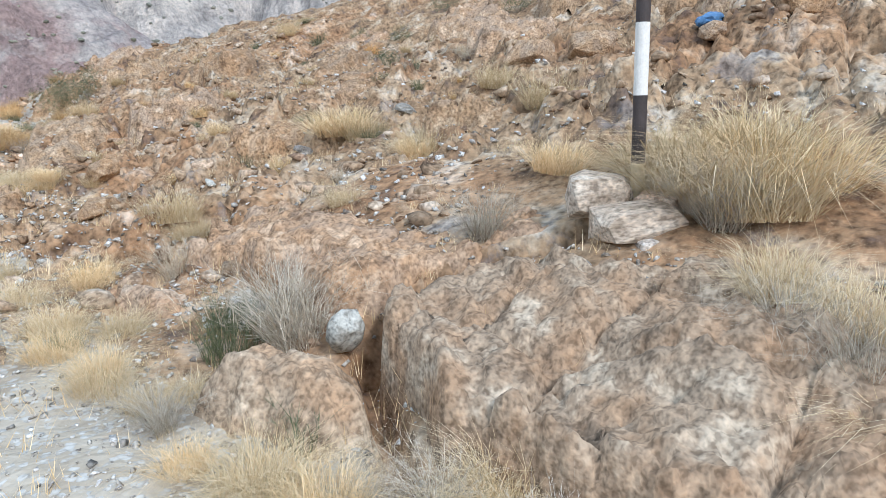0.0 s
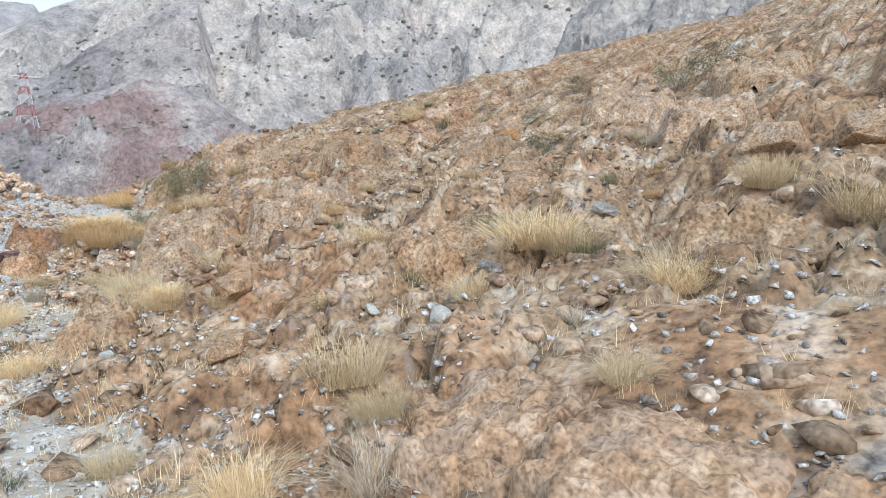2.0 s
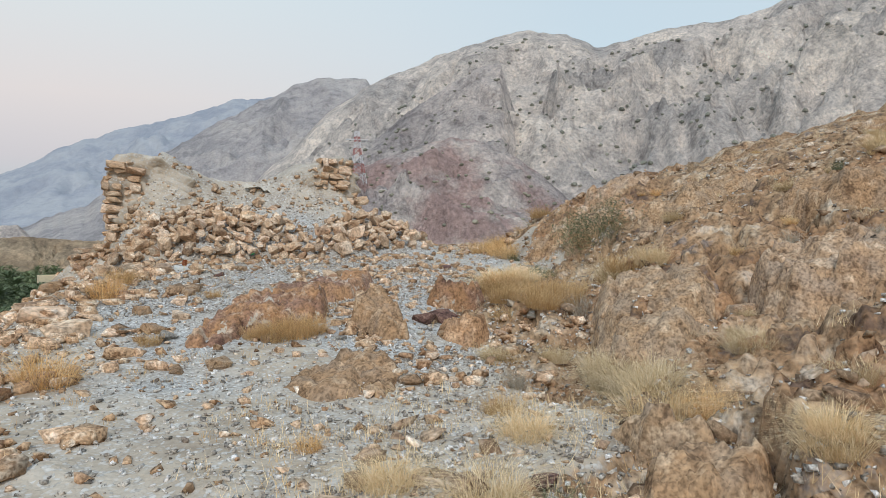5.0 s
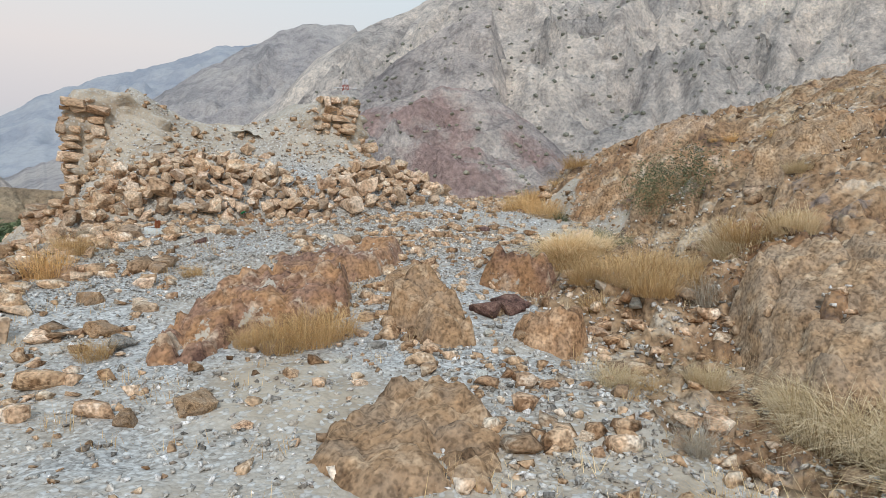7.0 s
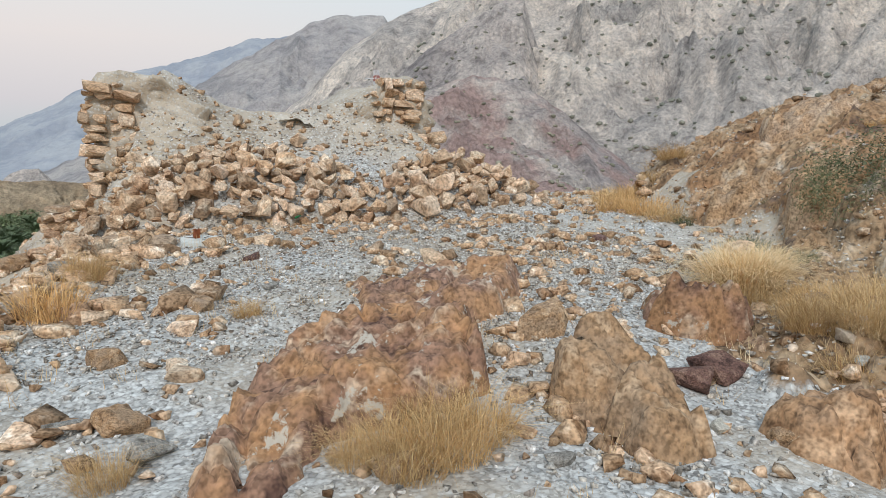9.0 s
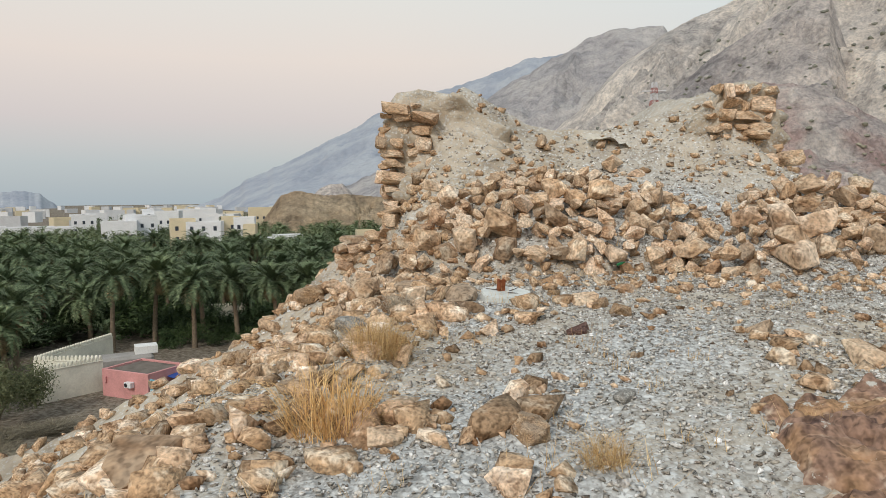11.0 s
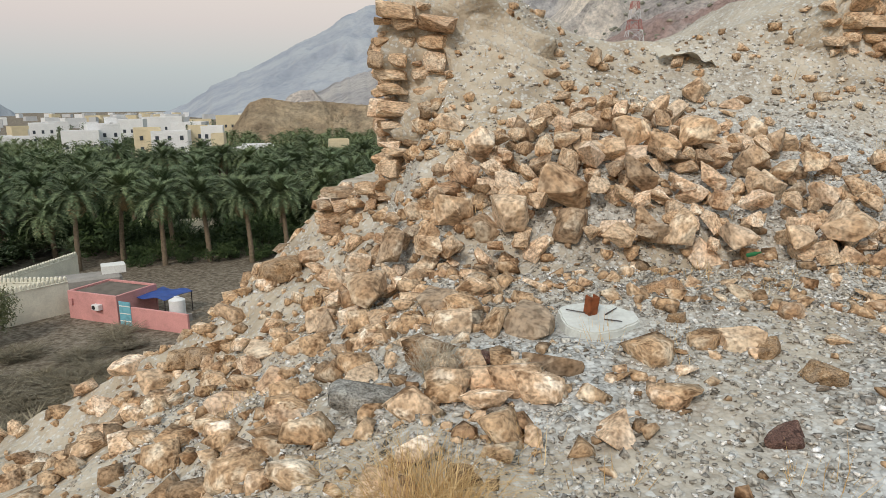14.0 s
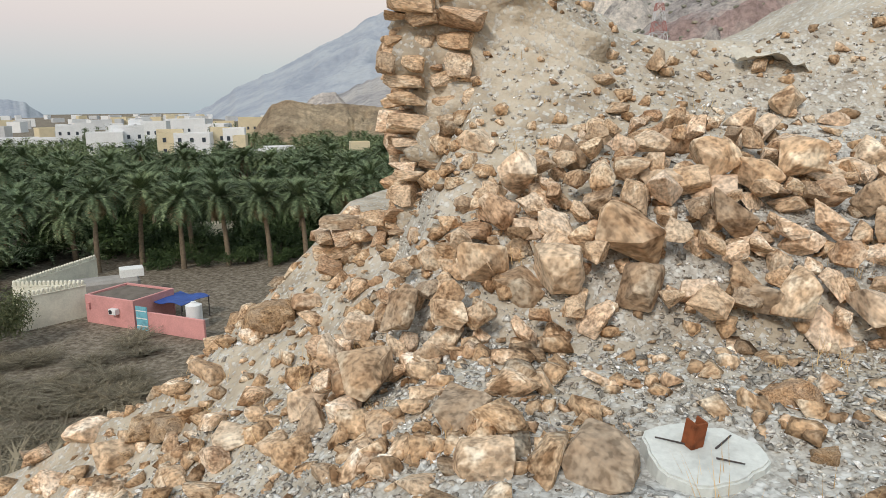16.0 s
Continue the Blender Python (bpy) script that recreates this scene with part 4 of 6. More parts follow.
bedded_rock([(2.26, 4.36), (2.38, 4.75), (2.46, 5.2), (2.52, 5.9), (2.9, 6.25), (3.5, 6.1), (4.3, 5.4), (4.2, 4.4), (3.75, 3.7), (3.36, 3.60), (3.05, 3.90), (2.80, 4.08), (2.48, 4.10)], [(2.4, 4.4, 0.34), (2.55, 5.7, 0.27), (3.3, 5.3, 0.42), (3.4, 4.0, 0.50), (2.8, 4.2, 0.36), (4.1, 4.8, 0.66)], ORANGE, "reddish rock slab of the outcrop", 24, 0.07, 0.028, relief=0.6)
bedded_rock([(1.9, 5.5), (2.0, 6.3), (2.35, 6.2), (2.4, 5.4), (2.15, 5.0)], [(2.2, 5.7, 0.10)], TANROCK, "low pale weathered rock beside the slab", 25, 0.25, relief=0.7)
# rocks up the hill
bedded_rock([(5.05, 5.2), (4.9, 5.9), (5.35, 6.1), (5.9, 5.7), (6.1, 5.0), (5.6, 4.7)], [(5.3, 5.8, 1.08), (5.7, 5.2, 1.15)], ORANGE, "pitted reddish rock beside dry grass", 31, 0.12)
bedded_rock([(4.35, 8.0), (4.5, 8.55), (5.0, 8.75), (5.5, 8.3), (5.4, 7.6), (4.8, 7.3), (4.4, 7.5)], [(5.0, 8.3, 0.86), (4.9, 7.7, 0.80), (5.3, 8.0, 0.98)], ORANGE, OB, 1)
bedded_rock([(6.0, 8.2), (6.1, 9.2), (6.9, 9.5), (7.8, 9.1), (7.7, 8.4), (7.0, 7.9)], [(6.8, 8.8, 1.50), (7.5, 8.8, 1.58), (6.3, 8.7, 1.28)], ORANGE, "broad smooth orange boulder on the hillside", 4, 0.3, 0.035, relief=0.5)
bedded_rock([(5.1, 11.4), (5.3, 12.2), (6.1, 12.7), (6.9, 12.3), (6.8, 11.5), (6.0, 11.0)], [(5.8, 11.8, 1.15), (6.5, 12.0, 1.38)], ORANGE, OB, 2, 0.2, 0.035)
bedded_rock([(4.1, 9.0), (4.2, 9.3), (4.5, 9.35), (4.6, 9.0), (4.35, 8.85)], [(4.3, 9.1, 0.62)], ORANGE, OB, 6)
bedded_rock([(3.55, 11.9), (3.75, 12.5), (4.15, 13.1), (4.3, 13.5), (4.8, 13.7), (5.5, 13.4), (5.6, 12.6), (5.0, 12.0), (4.2, 11.6)], [(4.6, 13.3, 0.92), (5.2, 13.1, 1.05), (4.0, 12.4, 0.62), (3.8, 12.0, 0.52)], ORANGE, "large orange rock beside golden grass", 3, 0.34, 0.032)
bedded_rock([(2.6, 10.3), (2.7, 10.7), (3.1, 10.6), (3.2, 10.2), (2.9, 9.9)], [(2.9, 10.3, 0.34)], ORANGE, "low orange rock at the foot of the hill", 34)
bedded_rock([(2.2, 9.7), (2.5, 10.1), (2.95, 9.95), (3.0, 9.5), (2.5, 9.4)], [(2.6, 9.8, 0.30)], ORANGE, "low orange rock at the foot of the hill", 35)
for i, (x, y, r) in enumerate([(8.9, 7.6, 0.9), (8.6, 4.9, 0.8), (7.6, 4.0, 0.6), (9.6, 5.4, 0.9), (10.4, 9.4, 1.0), (11.8, 8.0, 1.1), (9.2, 11.6, 0.9), (8.0, 13.4, 0.8), (10.8, 12.8, 1.0), (7.3, 15.4, 0.7), (8.9, 16.4, 0.9), (12.8, 10.8, 1.2), (7.2, 18.6, 0.7), (6.9, 17.2, 0.6), (9.0, 19.5, 0.9)]):
    r_i = random.Random(70 + i)
    ring = [(x + r * r_i.uniform(0.7, 1.1) * math.cos(k * 0.785), y + r * r_i.uniform(0.6, 1.0) * math.sin(k * 0.785)) for k in range(8)]
    zc = ground_z(x, y)
    bedded_rock(ring, [(x, y, zc + 0.34 * r), (x + 0.4 * r, y, zc + 0.46 * r), (x - 0.5 * r, y, zc + 0.12 * r)], ORANGE, OB, 80 + i, 0.18, 0.045)
# the red-brown ridge in the gravel
bedded_rock([(0.30, 14.1), (0.40, 14.8), (0.70, 15.3), (1.30, 15.9), (1.75, 15.85), (2.05, 15.25), (1.95, 14.85), (1.78, 14.55), (1.35, 14.42), (0.95, 14.38), (0.7, 13.9)], [(1.75, 15.0, 0.84), (1.3, 15.3, 0.74), (0.75, 14.8, 0.56), (0.5, 14.2, 0.42), (1.2, 14.7, 0.66)], REDROCK, "large red-brown boulder streaked white and ochre", 115, 0.13, 0.025, relief=0.75)
bedded_rock([(1.35, 16.0), (1.5, 16.9), (2.2, 17.1), (2.8, 17.0), (2.95, 16.5), (2.5, 15.75), (2.1, 15.6)], [(2.2, 15.9, 0.82), (2.7, 16.7, 0.92), (1.7, 16.5, 0.78)], REDROCK, "dark red-brown boulder behind a larger one", 17, 0.2, relief=0.6)
bedded_rock([(1.98, 14.35), (2.12, 14.62), (2.42, 14.72), (2.60, 14.5), (2.62, 14.1), (2.5, 13.75), (2.15, 13.75)], [(2.28, 14.52, 0.86), (2.45, 14.4, 0.76), (2.4, 13.95, 0.50), (2.15, 13.95, 0.48)], ORANGE, "pointed ochre boulder standing in gravel", 18, 0.11, 0.022)
bedded_rock([(2.75, 13.65), (2.8, 14.0), (3.1, 14.1), (3.5, 13.95), (3.4, 13.6), (3.05, 13.45)], [(3.1, 13.8, 0.52)], ORANGE, "low ochre rock in gravel", 19)
bedded_rock([(0.95, 12.35), (1.15, 12.85), (1.55, 13.12), (1.9, 13.1), (2.12, 12.7), (2.05, 12.2), (1.6, 11.75), (1.2, 11.85)], [(1.75, 12.85, 0.40), (1.4, 12.4, 0.30), (1.85, 12.3, 0.32)], ORANGE, "low sloping orange boulder in the gravel", 12, 0.18, relief=0.6)
bedded_rock([(3.2, 15.3), (3.4, 15.75), (3.8, 15.7), (4.1, 15.3), (3.8, 14.95), (3.4, 14.95)], [(3.6, 15.3, 0.80)], REDROCK, "red-brown boulder among dry grass", 20)

# white-grey stone wedged in the crack
wedge = new("wedged_stone", boulder_mesh("wedged_stone", (0.105, 0.085, 0.115), 60, WHITESTONE, 3, 4, 0.06, 0.02))
wedge.matrix_basis = pose(2.21, 4.06, 0.14, 10, 8, 30)
tagged(wedge, "pale grey-white stone wedged between boulders", "stone")

# ---- marker pole with its cairn ----
pole = tagged(new("marker_pole"), "dark metal marker pole with white band in a cairn", "pole")
px, py = 3.67, 3.35
pz = ground_z(px, py)
pole.location = (px, py, pz)
IRON = plain_material("dark_painted_metal", (0.06, 0.05, 0.05), 0.6, 8, 0.4)
WHITE = plain_material("white_paint", (0.78, 0.78, 0.76), 0.6, 8, 0.12)
CREAMY = plain_material("cream_paint", (0.62, 0.52, 0.34), 0.7, 9, 0.3)
for name, z0, z1, mat, say in (("foot_band", -0.15, 0.80 - pz, CREAMY, "worn cream base"), ("lower_band", 0.80 - pz, 1.147 - pz, IRON, ""), ("white_band", 1.147 - pz, 1.505 - pz, WHITE, "white painted band"), ("upper_band", 1.505 - pz, 2.45 - pz, IRON, "")):
    bm = bmesh.new()
    tube(bm, (0, 0, z0), (0, 0, z1), 0.036, 0.036, 20)
    part(name, bm, mat, pole, say)
CAIRN = stone_material("pale_cairn_stone", (0.46, 0.39, 0.31), (0.70, 0.61, 0.51), (0.86, 0.80, 0.71), 1.6, 0.12)
for x, y, z, size, yaw in ((3.44, 3.46, 0.60, (0.32, 0.22, 0.20), -0.75), (3.40, 3.22, 0.49, (0.40, 0.24, 0.17), -0.62), (3.50, 3.36, 0.46, (0.30, 0.26, 0.16), 0.3), (3.36, 3.14, 0.36, (0.20, 0.16, 0.13), -0.5), (3.70, 3.50, 0.56, (0.26, 0.22, 0.2), 0.8), (3.62, 3.22, 0.50, (0.24, 0.2, 0.2), 0.2)):
    me = rng.choice(BLOCKS).copy()
    me.materials[0] = CAIRN
    ob = new("cairn_stone", me)
    ob.matrix_basis = Matrix.LocRotScale((x - 0.03, y - 0.02, z + 0.06), Euler((0.08, -0.05, yaw)), tuple(1.12 * v for v in size))
    tagged(ob, "pale tan cairn stone propping the marker pole", "stone", "cairn")

# ---- concrete footing with its rusted stub ----
CONCRETE = plain_material("grey_concrete", (0.60, 0.62, 0.60), 0.95, 4.0, 0.22, bump=0.5, distance=0.006)
RUST = plain_material("rusted_steel", (0.22, 0.065, 0.025), 0.85, 20, 0.5)
foot = tagged(new("concrete_footing"), "broken round concrete slab with a rusted steel stub", "slab")
fx, fy = 0.43, 19.32
foot.matrix_basis = pose(fx, fy, ground_z(fx, fy) + 0.032, 9, 0, 0)
bm = bmesh.new()
ring = []
for i in range(26):
    a = 2 * math.pi * i / 26
    r = 0.19 + 0.012 * math.sin(a * 3 + 1) + rng.uniform(-0.014, 0.014)
    ring.append(bm.verts.new((math.cos(a) * r * 1.08, math.sin(a) * r * 0.95, 0.03)))
bm.faces.new(ring)
ext = bmesh.ops.extrude_face_region(bm, geom=bm.faces[:])
for v in ext["geom"]:
    if isinstance(v, bmesh.types.BMVert):
        v.co.z -= 0.10
        v.co.x *= 1.03
        v.co.y *= 1.03
bmesh.ops.bevel(bm, geom=[e for e in bm.edges if e.calc_length() > 0.02 and abs(e.verts[0].co.z - 0.03) < 1e-4 and abs(e.verts[1].co.z - 0.03) < 1e-4], offset=0.008, segments=2, affect="EDGES")
bmesh.ops.recalc_face_normals(bm, faces=bm.faces[:])
part("slab", bm, CONCRETE, foot)
bm = bmesh.new()
box(bm, 0.0, 0.0, 0.075, 0.052, 0.008, 0.11, bevel=0.001)
box(bm, -0.024, 0.024, 0.075, 0.008, 0.052, 0.11, bevel=0.001)
box(bm, 0.024, 0.024, 0.075, 0.008, 0.052, 0.11, bevel=0.001)
part("steel_stub", bm, RUST, foot, "rusted steel channel stub", at=pose(-0.02, 0.02, 0, 0, 6, 25))
for a, l in ((0.3, 0.10), (2.4, 0.12), (-0.9, 0.09)):
    bm = bmesh.new()
    tube(bm, (0.05 * math.cos(a), 0.05 * math.sin(a), 0.034), ((0.05 + l) * math.cos(a + 0.3), (0.05 + l) * math.sin(a + 0.3), 0.040), 0.004, 0.003, 6)
    part("tie_wire", bm, IRON, foot)

# pale plastic sheet caught on the heap
bm = bmesh.new()
bmesh.ops.create_grid(bm, x_segments=20, y_segments=14, size=0.5)
for v in bm.verts:
    v.co.x *= 0.55
    v.co.y *= 0.30 * (1 + 0.4 * math.sin(v.co.x * 9))
    v.co.z = 0.05 * float(fbm(v.co.x * 6, v.co.y * 8, 0, 3, 77)) + 0.05
SHEET = plain_material("dusty_plastic", (0.60, 0.57, 0.50), 0.55, 6, 0.15)
sheet = part("plastic_sheet", bm, SHEET)
sheet.data.shade_smooth()
sheet.matrix_basis = pose(1.95, 22.75, ground_z(1.95, 22.75) + 0.0, 20, 4, 12)
tagged(sheet, "crumpled pale plastic sheet lying on the heap", "sheet")

# ---- dry grass and shrubs ----


def blades(name, count, height, spread, width, droop, material, seed, base=0.06, fork=0):
    rng_b = np.random.RandomState(seed)
    vs, fs = [], []
    for n in range(count):
        a, out = rng_b.uniform(0, 2 * np.pi), np.sqrt(rng_b.uniform(0, 1))
        root = np.array([np.cos(a), np.sin(a), 0]) * base * out
        lean = rng_b.uniform(0.05, 1.0) * spread
        b = a + rng_b.normal(0, 1.3)
        dirn = np.array([np.cos(b), np.sin(b), 0])
        h = height * (0.2 + 0.95 * rng_b.uniform(0, 1) ** 1.4)
        p1 = root + dirn * lean * h * 0.40 + np.array([0, 0, h * 0.55])
        p2 = root + dirn * lean * h * (0.95 + droop) + np.array([0, 0, h * (1 - droop * lean * 0.8)])
        side = np.array([-np.sin(b), np.cos(b), 0]) * width
        spin = rng_b.uniform(-1, 1)
        side = side * np.cos(spin) + dirn * width * np.sin(spin)
        k = len(vs)
        vs += [root - side, root + side, p1 - side * 0.8, p1 + side * 0.8, p2]
        fs += [(k, k + 1, k + 3, k + 2), (k + 2, k + 3, k + 4)]
        for _ in range(fork):
            q = p1 + (p2 - p1) * rng_b.uniform(0, 0.6)
            e = q + dirn * rng_b.uniform(0.0, 0.25) * h + rng_b.normal(0, 0.13, 3) * h + np.array([0, 0, 0.12 * h])
            k = len(vs)
            vs += [q - side * 0.6, q + side * 0.6, e]
            fs += [(k, k + 1, k + 2)]
    return mesh_from(name, vs, fs, material)


def bush_mesh(name, size, material, seed, count=900, leaf=0.025):
    rng_b = np.random.RandomState(seed)
    lumps = rng_b.normal(0, 0.33, (9, 3)) * [1, 1, 0.5] + [0, 0, 0.45]
    vs, fs = [], []
    for n in range(count):
        c = lumps[rng_b.randint(9)] + rng_b.normal(0, 0.15, 3)
        c[2] = max(c[2], 0.02)
        u, v = rng_b.normal(size=3), rng_b.normal(size=3)
        u, v = u / np.linalg.norm(u) * leaf * 1.8, v / np.linalg.norm(v) * leaf * 0.6
        k = len(vs)
        vs += [c * size - u, c * size + v, c * size + u, c * size - v]
        fs += [(k, k + 1, k + 2, k + 3)]
    return mesh_from(name, vs, fs, material)


TUFT = {
    "S": [blades("dry_grass", 1300, 0.36, 1.7, 0.0015, 0.42, STRAW, 50 + i, 0.20) for i in range(4)],
    "G": [blades("golden_grass", 800, 0.36, 1.4, 0.0015, 0.40, GOLD, 60 + i, 0.18) for i in range(4)],
    "T": [blades("dry_twigs", 380, 0.40, 1.4, 0.002, 0.25, TWIG, 70 + i, 0.10, 6) for i in range(3)],
    "L": [blades("olive_weed", 420, 0.36, 1.1, 0.002, 0.2, OLIVE, 80 + i, 0.2, 2) for i in range(2)],
    "V": [blades("green_weed", 70, 0.38, 1.1, 0.003, 0.2, OLIVE, 85 + i, 0.08, 4) for i in range(2)],
    "B": [bush_mesh("bush_leaves", 0.6, OLIVE, 90 + i, 2600, 0.009) for i in range(3)],
}
GRASS_SAY = {
    "S": ("grass_tuft", "tuft of pale straw-coloured dry grass", "grass tuft"),
    "G": ("grass_tuft", "tuft of golden-brown dry grass among stones", "grass tuft"),
    "T": ("dry_shrub", "leafless grey dry shrub with fine twigs", "shrub"),
    "L": ("weed", "olive-grey desert weed growing from the rock", "weed"),
    "V": ("weed", "sparse green thorny weed beside a boulder", "weed"),
    "B": ("bush", "small dark olive desert bush on the hillside", "bush"),
}


def tuft(kind, x, y, size):
    name, label, cat = GRASS_SAY[kind]
    ob = new(name, rng.choice(TUFT[kind]))
    k = size / 0.62
    ob.matrix_basis = Matrix.LocRotScale((x, y, ground_z(x, y) - 0.02), Euler((rng.uniform(-0.12, 0.12), rng.uniform(-0.12, 0.12), rng.uniform(0, 6.3))), (k, k, min(k, 1.1) * rng.uniform(0.85, 1.1)))
    return tagged(ob, label, cat, "dry grass and scrub")


PLANTS_A = [
    ("S", 3.80, 3.0, 1.05), ("S", 4.0, 2.7, 1.0), ("S", 4.05, 3.3, 0.95), ("S", 3.62, 2.72, 0.75), ("T", 3.5, 2.85, 0.62), ("T", 3.62, 3.02, 0.55), ("S", 5.05, 6.75, 0.61), ("S", 4.83, 5.77, 0.64), ("T", 2.18, 4.36, 0.66), ("T", 2.22, 4.50, 0.62), ("L", 2.16, 4.85, 0.42), ("T", 2.5, 5.95, 0.5), ("S", 2.85, 6.34, 0.37), ("L", 2.02, 4.66, 0.46),
    ("T", 2.66, 2.1, 0.4), ("S", 1.44, 4.8, 0.34), ("S", 1.43, 3.6, 0.35), ("S", 1.85, 2.95, 0.4), ("V", 1.65, 3.7, 0.42), ("S", 5.39, 4.86, 0.76),
    ("S", 4.26, 7.0, 0.42), ("L", 10.65, 13.79, 0.49), ("S", 5.62, 5.6, 0.47), ("S", 4.0, 4.01, 0.5), ("S", 2.41, 2.0, 0.25), ("T", 3.2, 4.0, 0.5),
    ("S", 3.71, 11.98, 0.7), ("L", 8.28, 9.09, 0.34), ("T", 1.59, 3.3, 0.3), ("S", 1.65, 4.47, 0.25), ("S", 4.3, 2.9, 0.8), ("S", 4.0, 3.3, 0.6)]
PLANTS_B = [
    ("S", 5.06, 7.13, 0.86), ("S", 3.8, 11.7, 0.8), ("S", 4.6, 15.94, 0.9), ("S", 2.92, 6.72, 0.55), ("S", 10.65, 14.76, 0.65), ("B", 6.75, 16.65, 0.95),
    ("B", 8.58, 9.87, 0.45), ("L", 5.28, 7.93, 0.35), ("S", 4.65, 11.41, 0.4), ("S", 5.51, 13.81, 0.53), ("B", 12.1, 9.75, 0.6), ("B", 13.22, 12.3, 0.5),
    ("B", 11.07, 12.83, 0.35), ("L", 6.84, 8.23, 0.35), ("B", 11.14, 11.87, 0.35), ("S", 3.09, 9.37, 0.35), ("S", 8.14, 9.25, 0.5), ("S", 5.16, 16.26, 0.54),
    ("S", 4.89, 9.27, 0.32), ("B", 12.26, 9.11, 0.7), ("S", 2.19, 10.67, 0.4), ("G", 6.42, 20.6, 0.9)]
PLANTS_C = [
    ("G", -0.66, 13.09, 0.65), ("G", -0.53, 16.61, 0.7), ("S", 4.6, 11.37, 0.5), ("S", 3.74, 11.48, 0.66), ("G", 0.98, 10.97, 0.22), ("S", 1.25, 10.32, 0.4),
    ("S", 3.06, 9.34, 0.38), ("S", 4.64, 16.02, 0.7), ("G", 7.4, 21.5, 0.9), ("S", 5.49, 14.37, 0.85), ("S", 2.97, 12.82, 0.31), ("S", 3.75, 12.26, 0.35),
    ("G", 1.38, 14.12, 0.60), ("G", -0.46, 17.65, 0.5), ("G", 4.75, 15.17, 0.9), ("G", 6.5, 19.9, 0.9), ("B", 6.35, 16.45, 0.7), ("G", 0.03, 14.4, 0.35),
    ("G", 1.0, 14.2, 0.35), ("G", 4.54, 16.02, 0.4), ("G", 6.18, 19.0, 0.7), ("G", 0.72, 16.23, 0.3), ("G", 4.68, 15.51, 0.45)]
PLANTS_D = [
    ("G", 4.52, 15.88, 0.61), ("G", 4.01, 14.68, 0.6), ("G", 4.16, 14.43, 0.6), ("G", 4.71, 14.65, 0.75), ("G", 4.6, 14.21, 0.75), ("G", 4.92, 14.15, 0.8),
    ("G", 5.48, 14.31, 0.8), ("T", 4.59, 13.81, 0.56), ("G", 4.23, 13.19, 0.31), ("G", 3.1, 12.74, 0.33), ("G", 1.45, 14.43, 0.55), ("G", 1.16, 14.28, 0.45),
    ("G", 4.3, 14.9, 0.6), ("G", 5.2, 14.6, 0.7), ("G", 4.4, 15.2, 0.6), ("G", 3.36, 14.1, 0.2), ("G", 4.3, 15.6, 0.7), ("G", 4.9, 14.9, 0.8), ("G", 4.5, 14.6, 0.8), ("G", 3.9, 14.3, 0.5), ("G", 5.3, 15.2, 0.8), ("G", 4.1, 13.9, 0.6), ("G", 1.2, 14.05, 0.5), ("G", 1.6, 14.25, 0.5), ("S", 2.0, 9.2, 0.4), ("S", 1.6, 9.9, 0.45), ("G", 2.3, 11.2, 0.4), ("S", 3.3, 10.9, 0.6), ("S", 3.5, 11.2, 0.5)]
for plants in (PLANTS_A, PLANTS_B, PLANTS_C, PLANTS_D):
    for kind, x, y, s in plants:
        tuft(kind, x, y, s)
for gx_, gy_, gs_ in ((7.4, 22.3, 0.9), (8.1, 23.0, 1.0), (8.7, 22.2, 0.9), (7.9, 21.6, 0.8), (9.3, 23.2, 1.0), (6.9, 21.0, 0.7), (9.0, 24.2, 1.0)):
    tuft("G", gx_, gy_, gs_)
# straw round the outcrop at the start
for kind, x, y, size in (("S", 1.50, 4.95, 0.30), ("S", 1.46, 5.35, 0.34), ("S", 1.48, 4.5, 0.28), ("S", 1.36, 3.62, 0.34), ("S", 1.46, 3.36, 0.36), ("S", 1.58, 3.22, 0.34), ("T", 1.66, 3.08, 0.34),
                         ("S", 1.70, 2.86, 0.30), ("T", 1.62, 2.66, 0.32), ("S", 1.30, 3.9, 0.26), ("T", 1.42, 4.25, 0.3), ("S", 1.62, 5.7, 0.4), ("S", 1.70, 6.4, 0.35), ("S", 2.3, 6.6, 0.4)):
    tuft(kind, x, y, size)
for kind, x, y, size in (("T", 2.45, 2.10, 0.42), ("S", 2.32, 1.98, 0.34), ("T", 2.62, 2.35, 0.40), ("S", 2.75, 2.15, 0.42), ("S", 2.9, 2.45, 0.40)):
    tuft(kind, x, y, size).location.z += 0.10
tuft("G", -0.45, 17.75, 0.52)
tuft("G", -0.36, 17.62, 0.42)
tuft("T", -0.42, 18.72, 0.36)
for _ in range(110):
    y = rng.uniform(5, 19)
    x = float(hill_foot(y)) + rng.uniform(-1.2, 7.0)
    tuft(rng.choice("SSSSGTL"), x, y, rng.uniform(0.14, 0.42))
# brush on the slope below
BRUSH = leaf_material("grey_brown_brush", (0.12, 0.105, 0.075), (0.22, 0.19, 0.135), (0.32, 0.28, 0.21))
TUFT["K"] = [blades("brush", 260, 0.42, 1.5, 0.010, 0.05, BRUSH, 110 + i, 0.16, 7) for i in range(3)]
GRASS_SAY["K"] = ("thorn_scrub", "tangled grey-brown thorn scrub on the lower slope", "scrub")
for _ in range(190):
    a, d = radians(rng.uniform(-52, -26)), math.sqrt(rng.uniform(9 ** 2, 57 ** 2))
    tuft("K", -0.16 + d * math.sin(a), 14.7 + d * math.cos(a), rng.uniform(1.5, 3.4))

# ---- gravel, pebbles and cobbles ----


